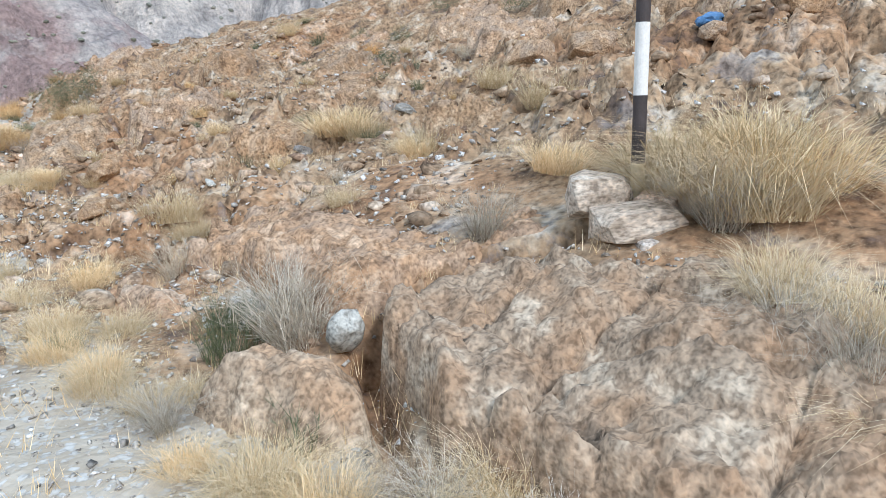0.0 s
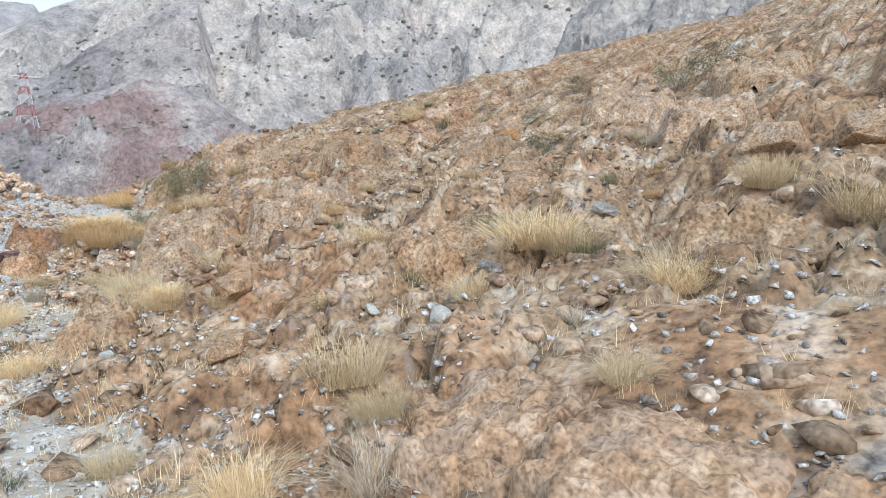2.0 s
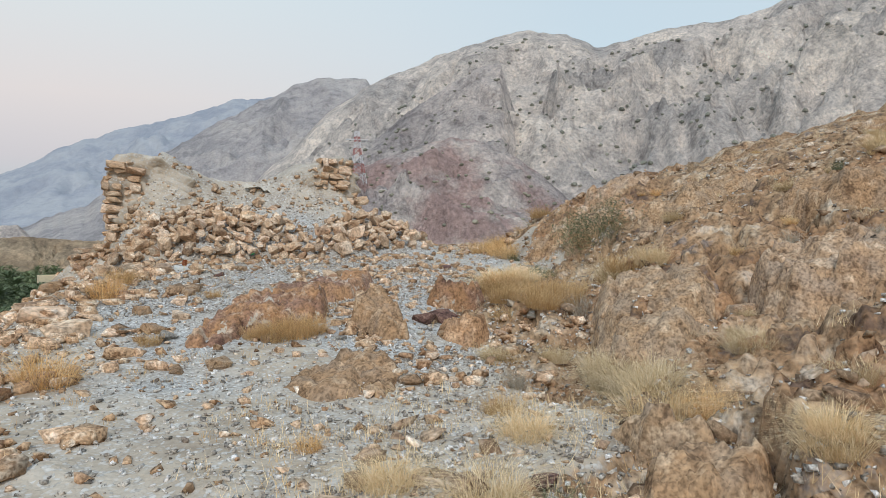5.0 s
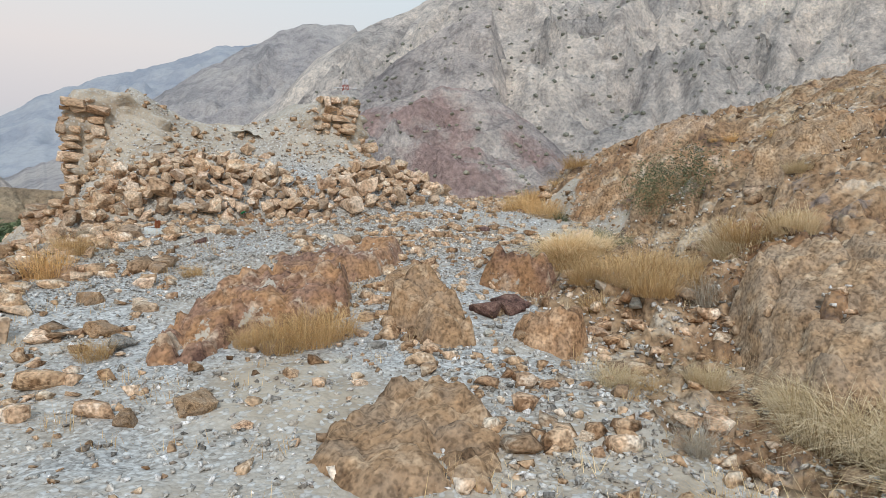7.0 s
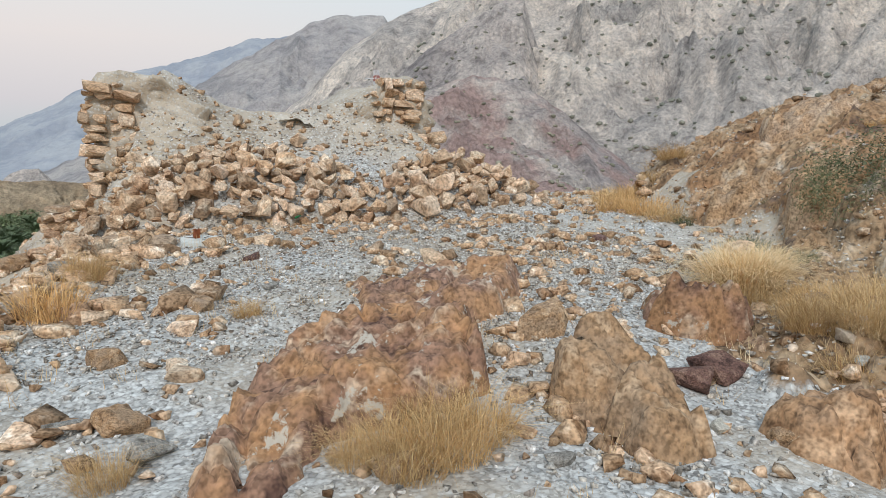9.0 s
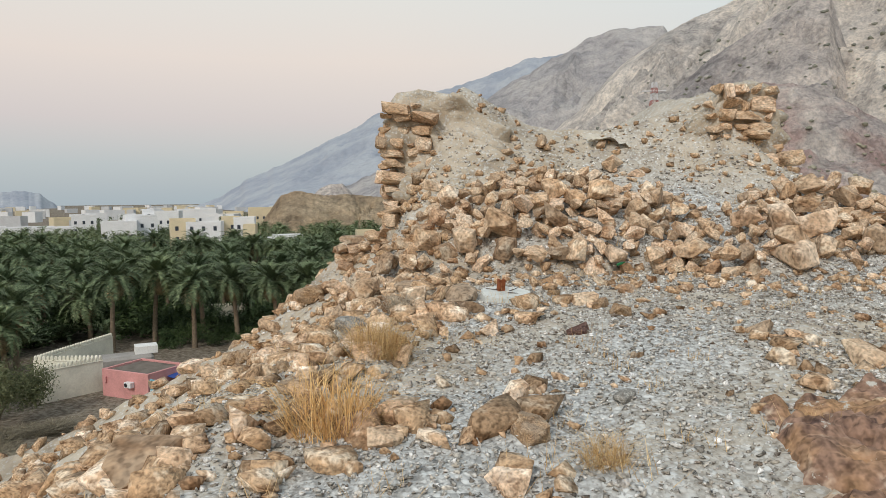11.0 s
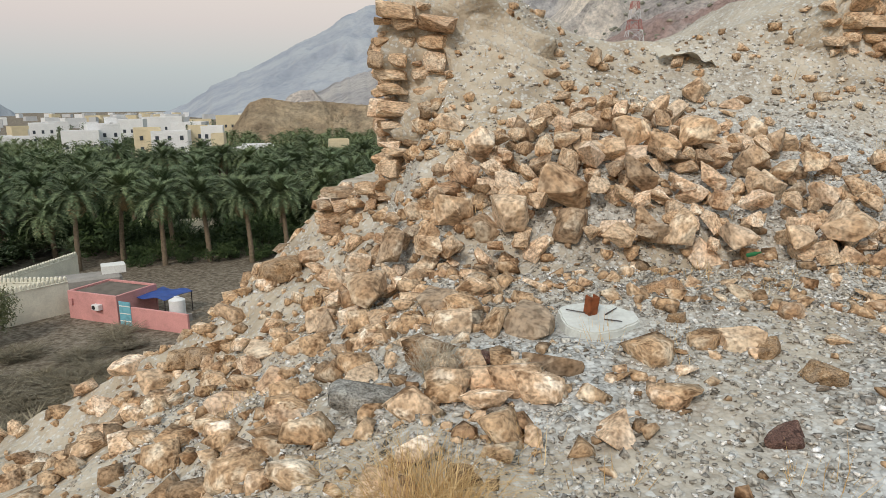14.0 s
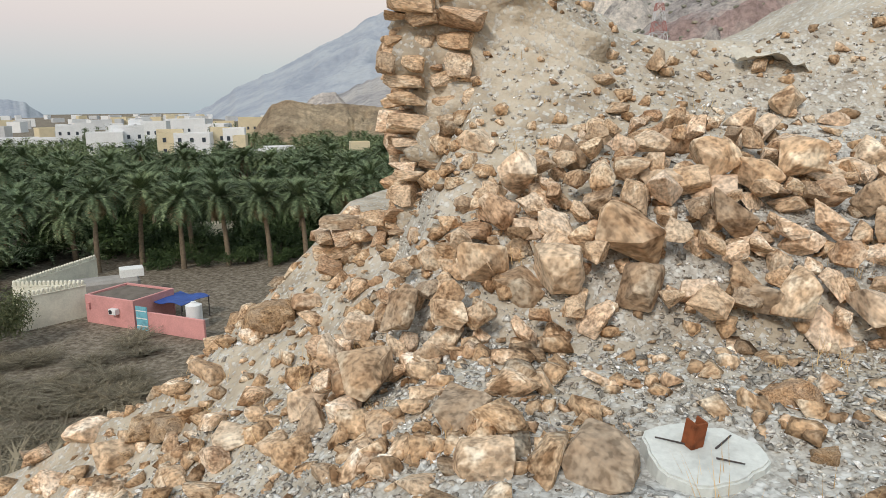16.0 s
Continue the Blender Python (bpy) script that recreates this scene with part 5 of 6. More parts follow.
def scatter(name, label, count, where, size_lo, size_hi, material, seed, points=7, squash=(1, 0.85, 0.62), sink=0.15, power=2.0):
    """Many small stones joined into one sheet of loose stuff."""
    rng_s = np.random.RandomState(seed)
    temps = []
    for i in range(7):
        bm = hull_stone(seed * 10 + i, squash, points)
        bmesh.ops.triangulate(bm, faces=bm.faces[:])
        bm.verts.index_update()
        temps.append((np.array([v.co[:] for v in bm.verts]), np.array([[v.index for v in f.verts] for f in bm.faces])))
        bm.free()
    x, y = where(rng_s, count)
    clear = np.hypot(x - 0.43, y - 19.32) > 0.27
    x, y = x[clear], y[clear]
    z = land(x, y)
    s = size_lo + (size_hi - size_lo) * rng_s.uniform(0, 1, len(x)) ** power
    a = rng_s.uniform(0, 6.283, len(x))
    pick = rng_s.randint(0, 7, len(x))
    vs, fs, off = [], [], 0
    for k, (tv, tf) in enumerate(temps):
        m = pick == k
        n = int(m.sum())
        c, q = np.cos(a[m])[:, None], np.sin(a[m])[:, None]
        sx = s[m][:, None]
        vx = (tv[None, :, 0] * c - tv[None, :, 1] * q) * sx + x[m][:, None]
        vy = (tv[None, :, 0] * q + tv[None, :, 1] * c) * sx + y[m][:, None]
        vz = tv[None, :, 2] * sx + z[m][:, None] + sx * (0.25 - sink)
        vs.append(np.stack([vx, vy, vz], -1).reshape(-1, 3))
        fs.append((tf[None] + (np.arange(n) * len(tv))[:, None, None]).reshape(-1, 3) + off)
        off += n * len(tv)
    v, f = np.concatenate(vs), np.concatenate(fs)
    me = bpy.data.meshes.new(name)
    me.vertices.add(len(v))
    me.vertices.foreach_set("co", v.ravel())
    me.loops.add(f.size)
    me.loops.foreach_set("vertex_index", f.ravel().astype(np.int32))
    me.polygons.add(len(f))
    me.polygons.foreach_set("loop_start", np.arange(len(f)) * 3)
    me.update(calc_edges=True)
    me.validate()
    me.materials.append(material)
    return tagged(new(name, me), label, "gravel", kind="stuff")


def on_gravel(r, n):
    y = r.uniform(8.5, 23.0, n)
    x = edge_left(y) - 2.6 + r.uniform(0, 1, n) * (np.minimum(hill_foot(y), 6.5) + 0.8 - edge_left(y) + 2.6)
    return x, y


def on_hill(r, n):
    y = r.uniform(2.0, 18.0, n)
    x = hill_foot(y) - 1.8 + r.uniform(0, 1, n) ** 1.3 * 9.0
    keep = vnoise(x * 0.8, y * 0.8, 0, 5) + 0.5 * vnoise(x * 2, y * 2, 0, 6) > -0.05
    return x[keep], y[keep]


def near_start(r, n):
    return r.uniform(0.4, 3.2, n), r.uniform(2.0, 12.0, n)


def on_slope(r, n):
    y = r.uniform(14.0, 24.0, n)
    x = edge_left(y) + 0.5 - r.uniform(0, 1, n) ** 1.2 * 6.5
    return x, y


def on_heap(r, n):
    return r.uniform(-1.0, 4.9, n), 19.4 + 3.6 * r.uniform(0, 1, n) ** 1.7


scatter("gravel", "loose grey and tan gravel on the path", 24000, on_gravel, 0.014, 0.07, PEBBLE, 3)
scatter("gravel", "scattered small stones over the orange hillside", 15000, on_hill, 0.016, 0.085, PEBBLE, 4)
scatter("gravel", "pale pebbles and dust at the foot of the outcrop", 9000, near_start, 0.012, 0.06, PEBBLE, 5)
scatter("gravel", "fine rubble over the collapsed heap", 8000, on_heap, 0.014, 0.07, PEBBLE, 6)
COBBLE = stone_material("mixed_cobbles", (0.28, 0.165, 0.09), (0.62, 0.43, 0.275), (0.86, 0.72, 0.56), 6.0, 0.5, island=True, world_space=True, bump=0.8)
scatter("rubble", "tan rubble stones strewn down the slope", 1700, on_slope, 0.05, 0.30, COBBLE, 7, 10, sink=0.12, power=1.6)
scatter("rubble", "scattered tan cobbles on the gravel", 2300, on_gravel, 0.04, 0.16, COBBLE, 8, 9, sink=0.12, power=2.2)
HILLROCK = stone_material("hill_rubble", (0.23, 0.15, 0.095), (0.46, 0.335, 0.225), (0.65, 0.54, 0.42), 4.0, 0.5, island=True, world_space=True, bump=0.5)
scatter("rubble", "broken orange rock pieces on the hillside", 2600, on_hill, 0.05, 0.28, HILLROCK, 9, 13, (1, 0.8, 0.55), 0.22, 3.0)


def on_saddle(r, n):
    return r.uniform(4.2, 12.0, n), r.uniform(19.5, 29.0, n)


scatter("rubble", "stones scattered over the saddle beyond the ruin", 700, on_saddle, 0.05, 0.28, COBBLE, 12, 12, sink=0.12, power=2.0)
scatter("gravel", "gravel on the saddle beyond the ruin", 3500, on_saddle, 0.02, 0.08, PEBBLE, 13)


def by_red_ridge(r, n):
    x, y = r.uniform(1.9, 5.0, n), r.uniform(11.8, 18.5, n)
    keep = vnoise(x * 1.1, y * 1.1, 0, 33) > -0.25
    return x[keep], y[keep]


def path_left(r, n):
    y = r.uniform(11.0, 19.0, n)
    x = edge_left(y) - 1.0 + r.uniform(0, 1, n) * 2.4
    keep = vnoise(x * 0.9, y * 0.9, 0, 34) > -0.2
    return x[keep], y[keep]


scatter("rubble", "tan and grey stones strewn beside the red rocks", 900, by_red_ridge, 0.05, 0.22, COBBLE, 15, 11, sink=0.12, power=2.2)
scatter("gravel", "pale pebbles beside the red rocks", 7000, by_red_ridge, 0.02, 0.075, PEBBLE, 16)
scatter("rubble", "tan stones along the edge of the path", 520, path_left, 0.06, 0.32, COBBLE, 17, 12, sink=0.14, power=2.0)
scatter("rubble", "small stones packed between fallen blocks", 750, on_heap, 0.05, 0.17, COBBLE, 10, 9, sink=0.12, power=1.5)


def by_ruin(r, n):
    return r.uniform(-2.4, 4.6, n), r.uniform(15.5, 21.2, n)


scatter("gravel", "pale and dark gravel chips below the ruin", 34000, by_ruin, 0.012, 0.045, PEBBLE, 14, 6, sink=0.10, power=1.6)
# litter: a blue plastic bag on the hill and a green bottle in the heap
bm = bmesh.new()
bmesh.ops.create_icosphere(bm, subdivisions=3, radius=0.12)
for v in bm.verts:
    v.co *= 1 + 0.35 * float(fbm(v.co.x * 14, v.co.y * 14, v.co.z * 14, 3, 5))
    v.co.z *= 0.6
bag = part("plastic_bag", bm, plain_material("blue_plastic", (0.10, 0.22, 0.42), 0.4, 8, 0.2))
bag.location = (6.9, 4.12, ground_z(6.9, 4.12) + 0.06)
tagged(bag, "crumpled blue plastic bag among hillside rocks", "bag")
bottle = tagged(new("glass_bottle"), "small green glass bottle between fallen stones", "bottle")
bottle.matrix_basis = Matrix.LocRotScale((1.56, 20.12, ground_z(1.56, 20.12) + 0.12), Euler((1.2, 0, 0.7)), (0.5, 0.5, 0.5))
BOTTLE = plain_material("green_glass", (0.02, 0.16, 0.06), 0.15, 6, 0.1)
bm = bmesh.new()
tube(bm, (0, 0, 0), (0, 0, 0.11), 0.028, 0.028, 16)
tube(bm, (0, 0, 0.11), (0, 0, 0.15), 0.028, 0.012, 16)
part("body", bm, BOTTLE, bottle)
bm = bmesh.new()
tube(bm, (0, 0, 0.15), (0, 0, 0.19), 0.012, 0.012, 12)
part("neck", bm, BOTTLE, bottle)


# low dry straw growing between the stones


def straw_patch(name, label, count, where, seed, material):
    r = np.random.RandomState(seed)
    x, y = where(r, count)
    z = land(x, y)
    vs, fs = [], []
    for px_, py_, pz_ in zip(x, y, z):
        size = r.uniform(0.05, 0.17)
        for _ in range(22):
            a = r.uniform(0, 6.283)
            root = np.array([px_ + r.normal(0, size * 0.5), py_ + r.normal(0, size * 0.5), pz_ - 0.01])
            tip = root + np.array([math.cos(a) * size * r.uniform(0.1, 0.9), math.sin(a) * size * r.uniform(0.1, 0.9), size * r.uniform(0.4, 1.1)])
            side = np.array([-math.sin(a), math.cos(a), 0]) * 0.0018
            k = len(vs)
            vs += [root - side, root + side, tip]
            fs.append((k, k + 1, k + 2))
    return tagged(new(name, mesh_from(name, vs, fs, material)), label, "grass", kind="stuff")


straw_patch("dry_grass_patch", "sparse pale straw between hillside stones", 1100, on_hill, 91, STRAW)
straw_patch("dry_grass_patch", "thin golden straw in the gravel", 380, on_gravel, 92, GOLD)
straw_patch("dry_grass_patch", "pale straw at the foot of the outcrop", 350, near_start, 93, STRAW)

# ---- the oasis: palms ----
FLOOR_Z = PLAIN


def palm_crown(seed, fronds, pairs, length, droopy=0.0, width=0.085, lo=-0.5, hi=1.35):
    """Arching fronds with two rows of leaflets each."""
    r = np.random.RandomState(seed)
    vs, fs = [], []
    for n in range(fronds):
        az = n * 2.39996 + r.uniform(-0.2, 0.2)
        up = lo + (hi - lo) * (n / fronds) + r.uniform(-0.12, 0.12)
        ln = length * r.uniform(0.85, 1.1) * (0.8 if up > 1.1 else 1.0)
        out = np.array([np.cos(az), np.sin(az), 0])
        pts, p, ang = [], np.array([0, 0, 0.0]), up
        seg = 8
        for k in range(seg + 1):
            pts.append(p.copy())
            p = p + (out * np.cos(ang) + np.array([0, 0, np.sin(ang)])) * ln / seg
            ang -= (0.10 + 0.12 * k / seg) * (1.0 + droopy) * (1.3 - 0.3 * np.sin(up))
        side = np.array([-np.sin(az), np.cos(az), 0])
        k0 = len(vs)
        for k, q in enumerate(pts):
            w = 0.035 * (1 - 0.8 * k / seg)
            vs += [q - side * w, q + side * w]
        for k in range(seg):
            a = k0 + 2 * k
            fs.append((a, a + 1, a + 3, a + 2))
        for j in range(pairs):
            u = 0.12 + 0.88 * (j + r.uniform(0, 0.6)) / pairs
            f = min(u * seg, seg - 1e-3)
            i = int(f)
            q = pts[i] + (pts[i + 1] - pts[i]) * (f - i)
            t = pts[i + 1] - pts[i]
            t = t / np.linalg.norm(t)
            ll = ln * 0.19 * np.sin(np.pi * min(u * 0.8 + 0.18, 1.0)) + 0.08
            for sgn in (-1, 1):
                tip = q + (side * sgn * 0.75 + t * 0.75 + np.array([0, 0, 0.25 - 0.35 * droopy + r.uniform(-0.2, 0.15)])) * ll
                k = len(vs)
                vs += [q - t * width, q + t * width, tip]
                fs.append((k, k + 1, k + 2))
    return vs, fs


def palm_trunk(seed, height, r0=0.24):
    r = np.random.RandomState(seed)
    bend = r.uniform(-0.6, 0.6, 2)
    n, k = 9, 22
    vs, fs = [], []
    for j in range(k + 1):
        u = j / k
        rad = r0 * (1.25 - 0.45 * u) * (1.08 if j % 2 else 0.94)
        cx, cy = bend * u * u
        for i in range(n):
            a = 2 * math.pi * i / n
            vs.append((cx + math.cos(a) * rad, cy + math.sin(a) * rad, u * height))
    for j in range(k):
        for i in range(n):
            a, b = j * n + i, j * n + (i + 1) % n
            fs.append((a, b, b + n, a + n))
    return vs, fs, (bend[0], bend[1], height)


def palm_tree(seed, height, fronds=56, pairs=18, length=3.7, dry=20):
    tree = tagged(new("palm_tree"), "tall green date palm with hanging dry fronds", "palm tree", "date palms")
    vs, fs, top = palm_trunk(seed, height)
    part("trunk", mesh_from("trunk", vs, fs, BARK, True), None, tree)
    vs, fs = palm_crown(seed, fronds, pairs, length)
    part("crown", mesh_from("crown", vs, fs, PALM), None, tree, at=pose(*top))
    vs, fs = palm_crown(seed + 50, dry, pairs - 5, length * 0.8, 0.5, 0.07, -0.9, -0.3)
    part("dry_fronds", mesh_from("dry_fronds", vs, fs, PALM_DRY), None, tree, "hanging dry tan fronds", at=pose(top[0], top[1], top[2] - 0.25))
    return tree


EYE_AT = (-0.16, 14.7)


def polar(az, dist):
    return EYE_AT[0] + dist * math.sin(radians(az)), EYE_AT[1] + dist * math.cos(radians(az))


rng = random.Random(31)
MODELS = [palm_tree(200 + i, h, 58 + 6 * (i % 2)) for i, h in enumerate((8.2, 7.4, 6.3, 5.0, 3.8))]
ROW = [(-28.6, 82, 0), (-25.6, 84, 0), (-22.7, 80, 1), (-22.0, 86, 0), (-19.4, 80, 1), (-16.2, 78, 1), (-13.4, 79, 1), (-10.5, 84, 1), (-36.0, 84, 2), (-39.2, 82, 1),
       (-42.5, 80, 2), (-33.0, 92, 2), (-31, 98, 1), (-45.5, 78, 2), (-8, 88, 0), (-44, 88, 1)]
taken = []
for i, (az, dist, k) in enumerate(ROW):
    x, y = polar(az, dist)
    m = pose(x, y, FLOOR_Z, 0, 0, rng.uniform(0, 360))
    copy_thing(MODELS[k], m)
    taken.append((x, y))


def blocked(x, y):
    az = math.degrees(math.atan2(x - EYE_AT[0], y - EYE_AT[1]))
    dist = math.hypot(x - EYE_AT[0], y - EYE_AT[1])
    if dist < 84 and az > -34:
        return True
    if dist < 73:
        return True
    if -27 < az < -8 and 204 < dist < 232:
        return True
    if -26.5 < az < -17 and dist < 91:
        return True
    if -41 < az < -30 and dist > 300:
        return True
    return False


count = 0
tries = 0
while count < 230 and tries < 12000:
    tries += 1
    az, dist = rng.uniform(-54, -2), math.sqrt(rng.uniform(70 ** 2, 172 ** 2))
    x, y = polar(az, dist)
    if blocked(x, y) or any((x - a) ** 2 + (y - b) ** 2 < 4.3 ** 2 for a, b in taken):
        continue
    taken.append((x, y))
    copy_thing(MODELS[rng.choice((0, 1, 1, 2, 2, 3, 3, 4))], pose(x, y, FLOOR_Z, 0, 0, rng.uniform(0, 360)))
    count += 1
for ob, (az, dist) in zip(MODELS, ((-37.5, 92), (-30, 108), (-35, 101), (-41, 95), (-47, 84))):
    x, y = polar(az, dist)
    ob.matrix_basis = pose(x, y, FLOOR_Z)


def palm_grove(name, label, count, lo, hi, az0, az1, seed, fronds, pairs, width, hmin=3.6, hmax=6.2):
    """Distant crowns with short stems, joined into one wood."""
    r = np.random.RandomState(seed)
    temps = [palm_crown(seed + i, fronds, pairs, 3.7, 0.15, width) for i in range(3)]
    temps = [(np.array(v), f) for v, f in temps]
    vs, fs, off = [], [], 0
    made = 0
    while made < count:
        az, dist = r.uniform(az0, az1), math.sqrt(r.uniform(lo ** 2, hi ** 2))
        x, y = polar(az, dist)
        if blocked(x, y):
            made += 0.2
            continue
        made += 1
        v, f = temps[r.randint(3)]
        a, h = r.uniform(0, 6.28), r.uniform(hmin, hmax)
        c, s = math.cos(a), math.sin(a)
        k = r.uniform(0.85, 1.15)
        w = np.stack([(v[:, 0] * c - v[:, 1] * s) * k + x, (v[:, 0] * s + v[:, 1] * c) * k + y, v[:, 2] * k + FLOOR_Z + h], -1)
        stem = np.array([[x - 0.2, y, FLOOR_Z], [x + 0.2, y, FLOOR_Z], [x + 0.15, y, FLOOR_Z + h], [x - 0.15, y, FLOOR_Z + h]])
        vs += [w, stem]
        fs += [tuple(i + off for i in q) for q in f]
        off += len(w)
        fs.append((off, off + 1, off + 2, off + 3))
        off += 4
    me = mesh_from(name, np.concatenate(vs), fs, PALM)
    return tagged(new(name, me), label, "palm grove", kind="stuff")


palm_grove("palm_grove", "dense dark green date palm grove in the valley", 820, 165, 330, -56, 4, 61, 26, 4, 0.26)
palm_grove("palm_grove", "far belt of green palms before the town", 360, 320, 620, -56, 0, 62, 16, 2, 0.42)

# undergrowth of broadleaf trees and young palms beneath the tall ones
LEAFY = leaf_material("dense_green_leaves", (0.025, 0.045, 0.018), (0.05, 0.085, 0.03), (0.08, 0.12, 0.05))
leafy = [bush_mesh("tree_leaves", 1.0, LEAFY, 300 + i, 1500, 0.05) for i in range(3)]
for az, dist, s in ((-24.4, 81, 2.0), (-23.0, 83, 2.3), (-21.2, 80, 1.8), (-20.2, 83, 2.2), (-18.6, 80, 2.0), (-17.0, 82, 2.2), (-15.6, 79, 2.0), (-14.0, 82, 2.3), (-25.2, 86, 3.4), (-22.6, 88, 3.2), (-20.4, 87, 3.0), (-17.6, 86, 3.2), (-14.6, 86, 3.4), (-27.5, 90, 4.5), (-25.6, 92, 4.8), (-24.6, 89, 4.0), (-23.6, 95, 4.2), (-40, 76, 3.0), (-46, 72, 3.2), (-18, 92, 4), (-15, 90, 4.5), (-21, 99, 4), (-12, 92, 4), (-9, 93, 4.5), (-6, 95, 4.5), (-16.6, 96, 5), (-13.5, 97, 5), (-10.5, 98, 5),
                    (-30.5, 94, 4.5), (-33, 90, 4.2), (-29, 99, 5), (-26, 103, 5.5), (-23, 107, 5), (-19.5, 106, 5.5), (-35.5, 88, 4), (-38, 86, 4), (-41.5, 84, 4), (-44, 83, 4), (-47, 80, 4), (-50, 78, 4)):
    x, y = polar(az, dist)
    ob = new("leafy_tree", rng.choice(leafy))
    ob.matrix_basis = Matrix.LocRotScale((x, y, FLOOR_Z), Euler((0, 0, rng.uniform(0, 6))), (s, s, s * 0.9))
    tagged(ob, "dense dark green broadleaf tree below the palms", "tree", "garden trees")


def low_fronds(count, seed):
    r = np.random.RandomState(seed)
    v0, f0 = palm_crown(seed, 20, 8, 3.0, 0.0, 0.10, 0.2, 1.4)
    v0 = np.array(v0)
    vs, fs, off = [], [], 0
    n = 0
    while n < count:
        az, dist = r.uniform(-54, -4), math.sqrt(r.uniform(74 ** 2, 170 ** 2))
        x, y = polar(az, dist)
        if blocked(x, y) and not (-34 < az < -5 and 86 < dist < 110):
            n += 0.1
            continue
        a, k = r.uniform(0, 6.28), r.uniform(0.8, 1.3)
        c, s = math.cos(a), math.sin(a)
        vs.append(np.stack([(v0[:, 0] * c - v0[:, 1] * s) * k + x, (v0[:, 0] * s + v0[:, 1] * c) * k + y, v0[:, 2] * k + FLOOR_Z + r.uniform(0, 2.2)], -1))
        fs += [tuple(i + off for i in q) for q in f0]
        off += len(v0)
        n += 1
    me = mesh_from("palm_undergrowth", np.concatenate(vs), fs, PALM)
    return tagged(new("palm_undergrowth", me), "young palms and offshoots under the grove", "palm grove", kind="stuff")


low_fronds(560, 71)

# thorn tree by the wall
acacia = tagged(new("thorn_tree"), "feathery olive-green thorn tree beside a cream wall", "tree")
ax, ay = polar(-36.4, 60)
acacia.location = (ax, ay, FLOOR_Z)
bm = bmesh.new()
for a in (0.2, 1.6, 2.9, 4.1, 5.3):
    tube(bm, (0, 0, -0.1), (math.cos(a) * 0.9, math.sin(a) * 0.9, 2.2), 0.10, 0.05, 7)
    for b in (-0.5, 0.4):
        tube(bm, (math.cos(a) * 0.9, math.sin(a) * 0.9, 2.2), (math.cos(a + b) * 2.0, math.sin(a + b) * 2.0, 3.7), 0.05, 0.015, 6)
part("trunk", bm, BARK, acacia)
AC_LEAF = leaf_material("thorn_tree_leaves", (0.06, 0.075, 0.04), (0.12, 0.14, 0.075), (0.17, 0.19, 0.11))
part("crown", bush_mesh("crown", 3.9, AC_LEAF, 320, 15000, 0.075), None, acacia, at=pose(0, 0, 1.0))

# ---- pink house and compound walls ----
PINK = plain_material("pink_plaster", (0.62, 0.30, 0.29), 0.9, 0.8, 0.18, bump=0.15)
CREAM = plain_material("cream_plaster", (0.76, 0.73, 0.62), 0.9, 0.7, 0.15, bump=0.15)
DIRTROOF = plain_material("dirty_roof", (0.16, 0.135, 0.115), 0.95, 1.2, 0.35)
CYAN = plain_material("cyan_paint", (0.16, 0.42, 0.52), 0.6, 2.5, 0.3)
BLUE = plain_material("blue_tarpaulin", (0.03, 0.08, 0.30), 0.5, 2, 0.25)
TANK = plain_material("white_plastic", (0.76, 0.77, 0.78), 0.45, 2, 0.06)
DARK = plain_material("dark_opening", (0.03, 0.03, 0.035), 0.6, 3, 0.2)
GREYWALL = plain_material("grey_render", (0.33, 0.31, 0.29), 0.95, 0.8, 0.2)

house = tagged(new("pink_house"), "small pink plastered house with flat dirty roof", "house")
turn = math.degrees(math.atan2(0.378, -0.926))
house.matrix_basis = pose(-26.4, 67.7, FLOOR_Z - 0.05, 0, 0, turn)
L, Wd, Hh, th = 5.3, 4.2, 2.35, 0.2
# x runs along the long front, y to the camera side is negative
for name, cx, cy, sx, sy in (("wall", L / 2, -th / 2, L, th), ("wall", L / 2, -Wd + th / 2, L, th), ("wall", th / 2, -Wd / 2, th, Wd - 2 * th - 0.004), ("wall", L - th / 2, -Wd / 2, th, Wd - 2 * th - 0.004)):
    bm = bmesh.new()
    box(bm, cx, cy, Hh / 2, sx, sy, Hh, bevel=0.02)
    part(name, bm, PINK, house)
bm = bmesh.new()
box(bm, L / 2, -Wd / 2, Hh - 0.22, L - 2 * th - 0.01, Wd - 2 * th - 0.01, 0.12)
part("roof", bm, DIRTROOF, house, "flat roof covered with dirt")
ac = part("air_conditioner", mesh_from("air_conditioner", [(0, 0, 0)], []), None, house, "white box air conditioner")
bm = bmesh.new()
box(bm, 0, 0, 0, 0.75, 0.42, 0.45, bevel=0.02)
bm.to_mesh(ac.data)
ac.data.materials.append(TANK)
bm.free()
ac.matrix_basis = pose(1.9, 0.22, 1.35)
bm = bmesh.new()
bmesh.ops.create_cone(bm, cap_ends=True, segments=20, radius1=0.17, radius2=0.17, depth=0.03, matrix=pose(0.14, 0.222, 0, 90, 0, 0))
part("fan_grille", bm, DARK, ac)
bm = bmesh.new()
box(bm, 4.85, 0.08, 1.5, 0.3, 0.16, 0.5, bevel=0.01)
part("meter_box", bm, PINK, house)
gate = tagged(new("metal_gate"), "pale cyan painted metal gate by the pink house", "gate")
gate.matrix_basis = pose(-26.4, 67.7, FLOOR_Z, 0, 0, turn)
bm = bmesh.new()
box(bm, -0.7, -0.12, 0.95, 1.2, 0.06, 1.9, bevel=0.01)
part("gate_leaf", bm, CYAN, gate)
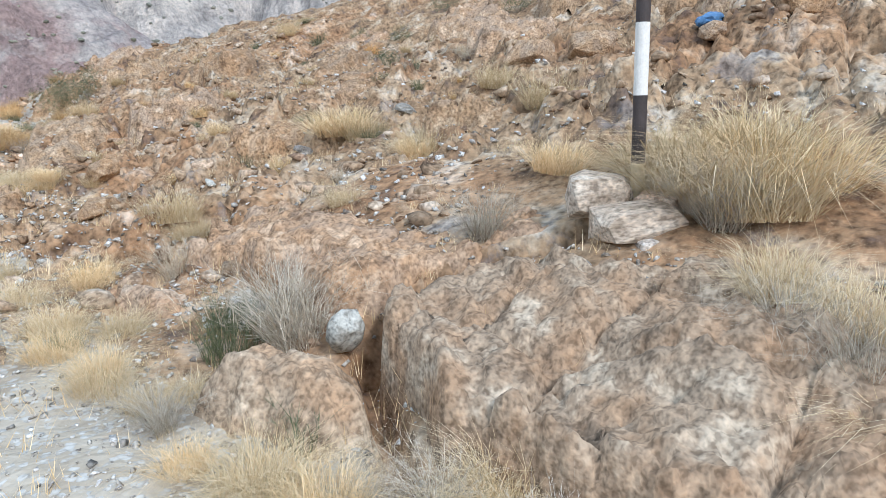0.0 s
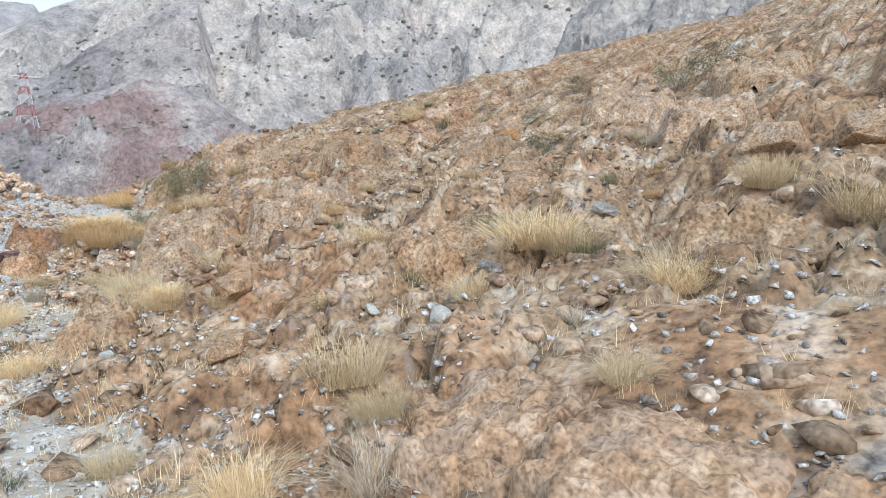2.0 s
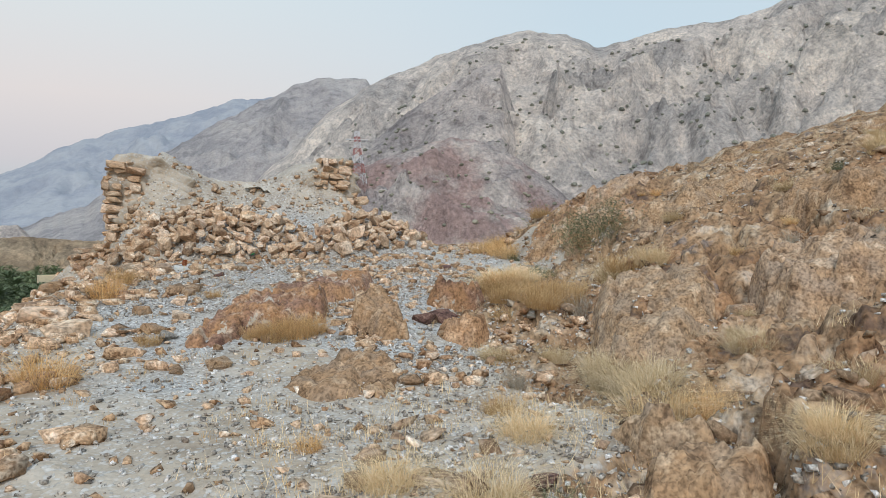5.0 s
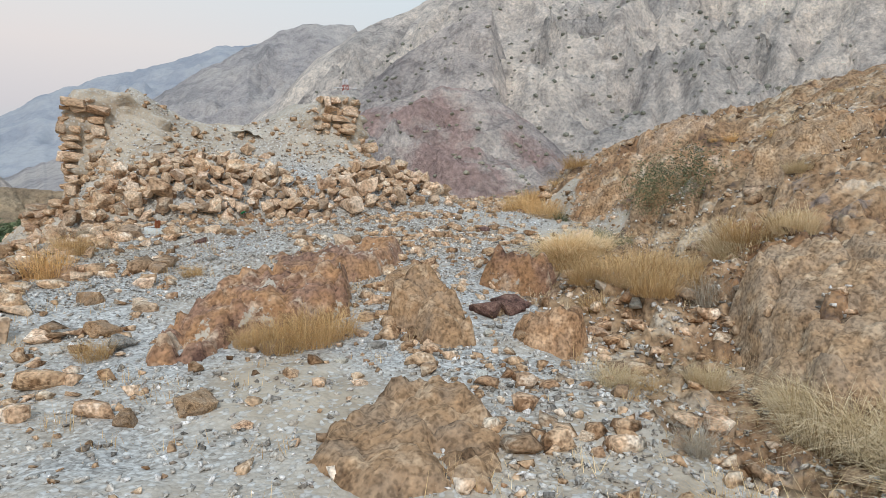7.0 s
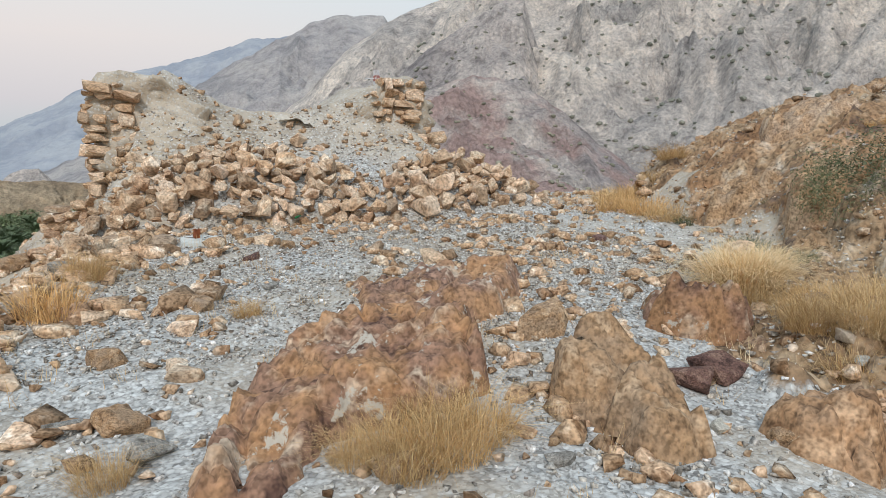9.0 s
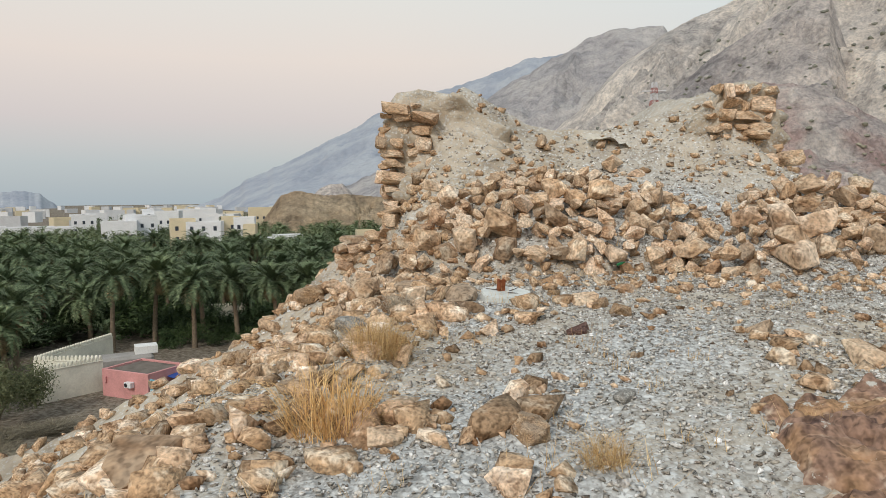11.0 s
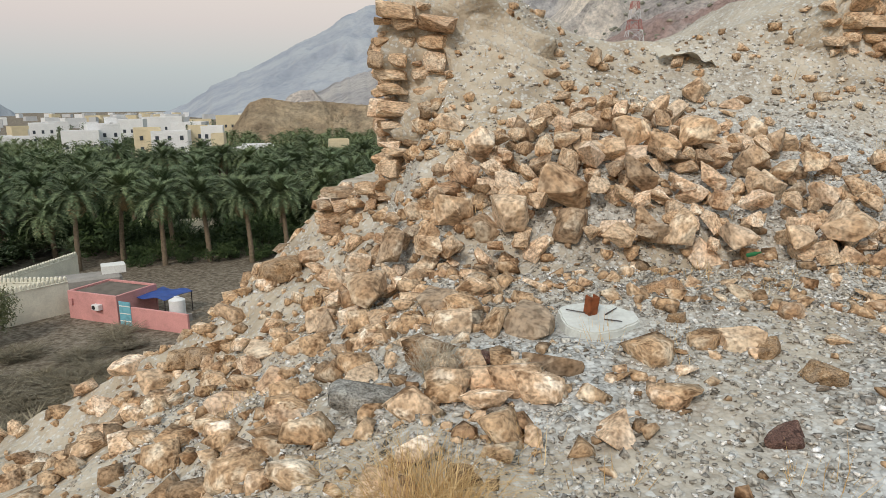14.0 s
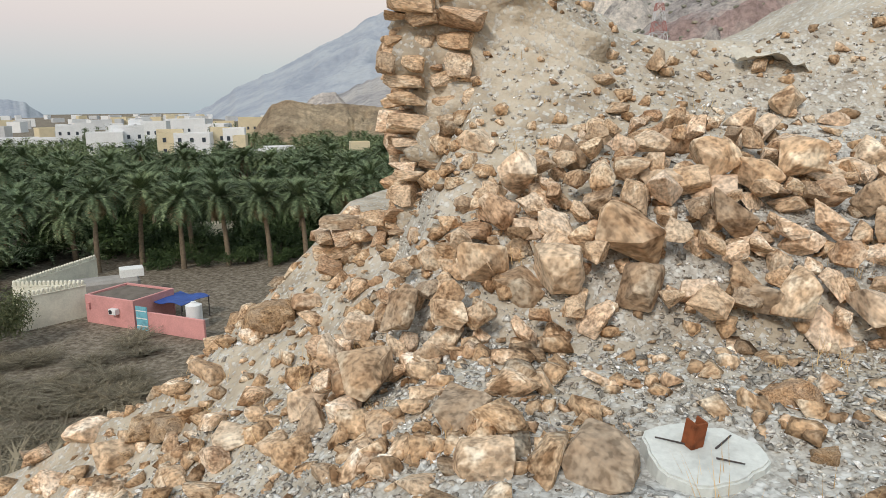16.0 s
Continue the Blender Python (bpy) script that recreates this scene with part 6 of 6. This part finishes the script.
for k in range(3):
    bm = bmesh.new()
    box(bm, -0.7, -0.08, 0.35 + 0.6 * k, 1.1, 0.04, 0.07)
    part("rail", bm, WHITE, gate)
yard = tagged(new("pink_yard_wall"), "low pink plastered yard wall beside the house", "wall")
yard.matrix_basis = pose(-26.4, 67.7, FLOOR_Z, 0, 0, turn)
bm = bmesh.new()
box(bm, -4.2, -0.12, 0.78, 5.6, 0.2, 1.56, bevel=0.02)
part("wall", bm, PINK, yard)
tank = tagged(new("water_tank"), "white plastic water tank behind the yard wall", "water tank")
tank.matrix_basis = pose(-26.4, 67.7, FLOOR_Z, 0, 0, turn) @ pose(-4.0, -2.2, 0.6)
bm = bmesh.new()
tube(bm, (0, 0, 0.02), (0, 0, 1.25), 0.62, 0.62, 28)
tube(bm, (0, 0, 1.25), (0, 0, 1.42), 0.60, 0.26, 28)
part("body", bm, TANK, tank)
bm = bmesh.new()
tube(bm, (0, 0, 1.42), (0, 0, 1.5), 0.22, 0.22, 20)
part("lid", bm, TANK, tank)
stand = tagged(new("tank_stand"), "grey block stand under the water tank", "stand")
stand.matrix_basis = pose(-26.4, 67.7, FLOOR_Z, 0, 0, turn) @ pose(-4.0, -2.2, 0)
bm = bmesh.new()
box(bm, 0, 0, 0.3, 1.5, 1.5, 0.6, bevel=0.02)
part("block", bm, GREYWALL, stand)
tarp = tagged(new("tarpaulin_shelter"), "blue tarpaulin shelter on thin posts behind the house", "shelter")
tarp.matrix_basis = pose(-26.4, 67.7, FLOOR_Z, 0, 0, turn) @ pose(-1.3, -3.6, 0)
bm = bmesh.new()
bmesh.ops.create_grid(bm, x_segments=14, y_segments=10, size=1.6)
for v in bm.verts:
    v.co.z = 1.75 + 0.12 * math.sin(v.co.x * 2.2) * math.cos(v.co.y * 2)
bmesh.ops.solidify(bm, geom=bm.faces[:], thickness=0.03)
part("sheet", bm, BLUE, tarp)
for sx in (-1.5, 1.5):
    for sy in (-1.5, 1.5):
        bm = bmesh.new()
        tube(bm, (sx, sy, 0), (sx, sy, 1.75), 0.04, 0.04, 8)
        part("post", bm, IRON, tarp)


def battlement_wall(label, p, q, high, material=CREAM, cap=0.34):
    """A plastered garden wall crowned with rounded merlons."""
    p, q = Vector((*p, 0)), Vector((*q, 0))
    d = q - p
    ln = d.length
    wall = tagged(new("garden_wall"), label, "wall", "garden walls")
    wall.matrix_basis = pose(p.x, p.y, FLOOR_Z, 0, 0, math.degrees(math.atan2(d.y, d.x)))
    bm = bmesh.new()
    box(bm, ln / 2, 0, high / 2, ln, 0.22, high, bevel=0.015)
    part("wall", bm, material, wall)
    bm = bmesh.new()
    box(bm, ln / 2, 0, high + 0.05, ln, 0.30, 0.1, bevel=0.02)
    part("coping", bm, material, wall)
    bm = bmesh.new()
    box(bm, 0, 0, 0.14, 0.24, 0.2, 0.28, bevel=0.03)
    bmesh.ops.create_icosphere(bm, subdivisions=2, radius=0.12, matrix=Matrix.Translation((0, 0, 0.28)))
    me = bpy.data.meshes.new("merlon")
    bm.to_mesh(me)
    bm.free()
    me.materials.append(material)
    n = max(int(ln / cap), 1)
    for i in range(n):
        part("merlon", me, None, wall, at=pose((i + 0.5) * ln / n, 0, high + 0.1))
    return wall


CW = "cream plastered garden wall with rounded battlements"
battlement_wall(CW, (-35.1, 67.1), (-32.1, 71.3), 2.6)
battlement_wall(CW, (-32.1, 71.3), (-38.0, 71.0), 2.6)
battlement_wall(CW, (-38.0, 71.0), (-36.7, 81.5), 2.6)
battlement_wall(CW, (-43.3, 63.6), (-37.9, 62.2), 2.3)
battlement_wall(CW, (-52.0, 61.5), (-43.3, 63.6), 2.3)
battlement_wall(CW, (-37.5, 102.4), (-29.5, 104.8), 2.2)
shed = tagged(new("curved_shed"), "low grey rendered outbuilding between garden walls", "shed")
shed.matrix_basis = pose(-33.4, 76.5, FLOOR_Z, 0, 0, 30)
bm = bmesh.new()
box(bm, 0, 0, 0.95, 6.0, 2.6, 1.9, bevel=0.25)
part("body", bm, GREYWALL, shed)
bm = bmesh.new()
box(bm, 2.4, 0.2, 2.25, 2.0, 1.6, 0.75, bevel=0.03)
part("roof_box", bm, WHITE, shed)

# ---- the town ----
HWHITE = plain_material("white_house_paint", (0.74, 0.75, 0.77), 0.8, 0.3, 0.06, bump=0.05)
HCREAM = plain_material("cream_house_paint", (0.66, 0.57, 0.40), 0.8, 0.3, 0.08, bump=0.05)
# greyed tone: haze over the distant town is put into the wall colour
HGREY = plain_material("hazy_house_paint", (0.52, 0.53, 0.55), 0.9, 0.2, 0.1, bump=0.05)
GLASS = plain_material("dark_window_glass", (0.06, 0.07, 0.09), 0.2, 2, 0.2)


def town_house(az, dist, wide, deep, high, material, label, turn=0.0, windows=True, group="town houses"):
    x, y = polar(az, dist)
    h = tagged(new("town_house"), label, "house", group)
    h.matrix_basis = pose(x, y, FLOOR_Z, 0, 0, -az + turn)
    bm = bmesh.new()
    box(bm, 0, 0, high / 2, wide, deep, high, bevel=0.05)
    part("body", bm, material, h)
    bm = bmesh.new()
    for sx, sy, lx, ly in ((0, -deep / 2 + 0.1, wide, 0.2), (0, deep / 2 - 0.1, wide, 0.2), (-wide / 2 + 0.1, 0, 0.2, deep - 0.42), (wide / 2 - 0.1, 0, 0.2, deep - 0.42)):
        box(bm, sx, sy, high + 0.35, lx, ly, 0.7)
    part("parapet", bm, material, h)
    if windows:
        n, rows = max(int(wide / 2.6), 1), max(int(high / 3.2), 1)
        for j in range(rows):
            for i in range(n):
                bm = bmesh.new()
                box(bm, (i + 0.5) * wide / n - wide / 2, -deep / 2 - 0.03, 3.2 * j + 1.9, 0.95, 0.1, 1.3)
                part("window", bm, GLASS, h)
    return h


WH = "white flat-roofed town house among palms"
CH = "cream flat-roofed town house among palms"
for az, dist, wide, deep, high, mat in ((-23.2, 226, 8, 9, 12.2, HCREAM), (-21.5, 220, 11, 9, 11.2, HWHITE), (-21.0, 232, 4.5, 5, 13.6, HWHITE), (-19.6, 228, 5.5, 8, 12.6, HCREAM),
                                        (-18.5, 226, 7, 9, 12.4, HWHITE), (-18.1, 218, 4, 6, 10.0, HCREAM), (-26.2, 262, 11, 10, 13.2, HWHITE), (-25.6, 266, 4, 4, 15.2, HWHITE),
                                        (-27.6, 255, 12, 9, 11.0, HWHITE), (-15.2, 208, 9, 7, 6.6, HWHITE), (-16.6, 205, 6, 6, 6.0, HWHITE), (-24.3, 300, 12, 10, 14, HWHITE),
                                        (-8.9, 185, 5.5, 6, 8.8, HCREAM), (-22.0, 330, 18, 10, 14.5, HWHITE), (-17.0, 345, 16, 10, 14.6, HCREAM), (-30.0, 320, 10, 9, 12.5, HWHITE)):
    town_house(az, dist, wide * 0.9, deep, high * 0.86, mat, WH if mat is HWHITE else CH, rng.uniform(-12, 12))
for az, wide in ((-39.0, 17), (-36.5, 19), (-33.6, 20), (-31.2, 14)):
    town_house(az, 335, wide, 12, 5.6 + rng.uniform(-0.5, 0.8), HWHITE, "long low white building beyond the palm grove", 0)
for _ in range(190):
    az, dist = rng.uniform(-50, -13), rng.uniform(480, 1900)
    big = rng.uniform(8, 20)
    town_house(az, dist, big, rng.uniform(9, 16), rng.uniform(4, 7.5) * (1 + dist / 5000), rng.choice((HGREY, HWHITE, HWHITE, HCREAM)), "distant pale building in the hazy town", rng.uniform(-30, 30), False, "distant town")

# ---- pylon on the foothill ----
RED_PAINT = plain_material("red_pylon_paint", (0.42, 0.16, 0.14), 0.6, 1, 0.15)
PALE_PAINT = plain_material("white_pylon_paint", (0.66, 0.66, 0.68), 0.6, 1, 0.1)
g_az, g_dist, g_x, g_y, g_z = RED[1]
col = int(np.argmin(np.abs(g_az - 14.1)))
row = int(0.62 * len(g_x))
pylon = tagged(new("power_pylon"), "red and white lattice power pylon on the foothill", "pylon")
pylon.location = (float(g_x[row, col]), float(g_y[row, col]), float(g_z[row, col]) - 0.5)
TALL = 25.0
levels = [0, 0.2, 0.38, 0.55, 0.68, 0.8, 0.9, 1.0]
wide_at = [3.6, 2.9, 2.3, 1.8, 1.4, 1.2, 1.1, 1.0]
for k in range(len(levels) - 1):
    mat = (PALE_PAINT, RED_PAINT)[k % 2]
    z0, z1, a, b = levels[k] * TALL, levels[k + 1] * TALL, wide_at[k], wide_at[k + 1]
    bm = bmesh.new()
    cs0 = [(-a, -a), (a, -a), (a, a), (-a, a)]
    cs1 = [(-b, -b), (b, -b), (b, b), (-b, b)]
    for i in range(4):
        j = (i + 1) % 4
        tube(bm, (*cs0[i], z0), (*cs1[i], z1), 0.16, 0.16, 5)
        tube(bm, (*cs0[i], z0), (*cs1[j], z1), 0.10, 0.10, 4)
        tube(bm, (*cs0[j], z0), (*cs1[i], z1), 0.10, 0.10, 4)
        tube(bm, (*cs1[i], z1), (*cs1[j], z1), 0.10, 0.10, 4)
    part("lattice_section", bm, mat, pylon)
bm = bmesh.new()
box(bm, 0, 0, 0.85 * TALL, 10.5, 1.2, 0.5)
part("cross_arm", bm, PALE_PAINT, pylon)
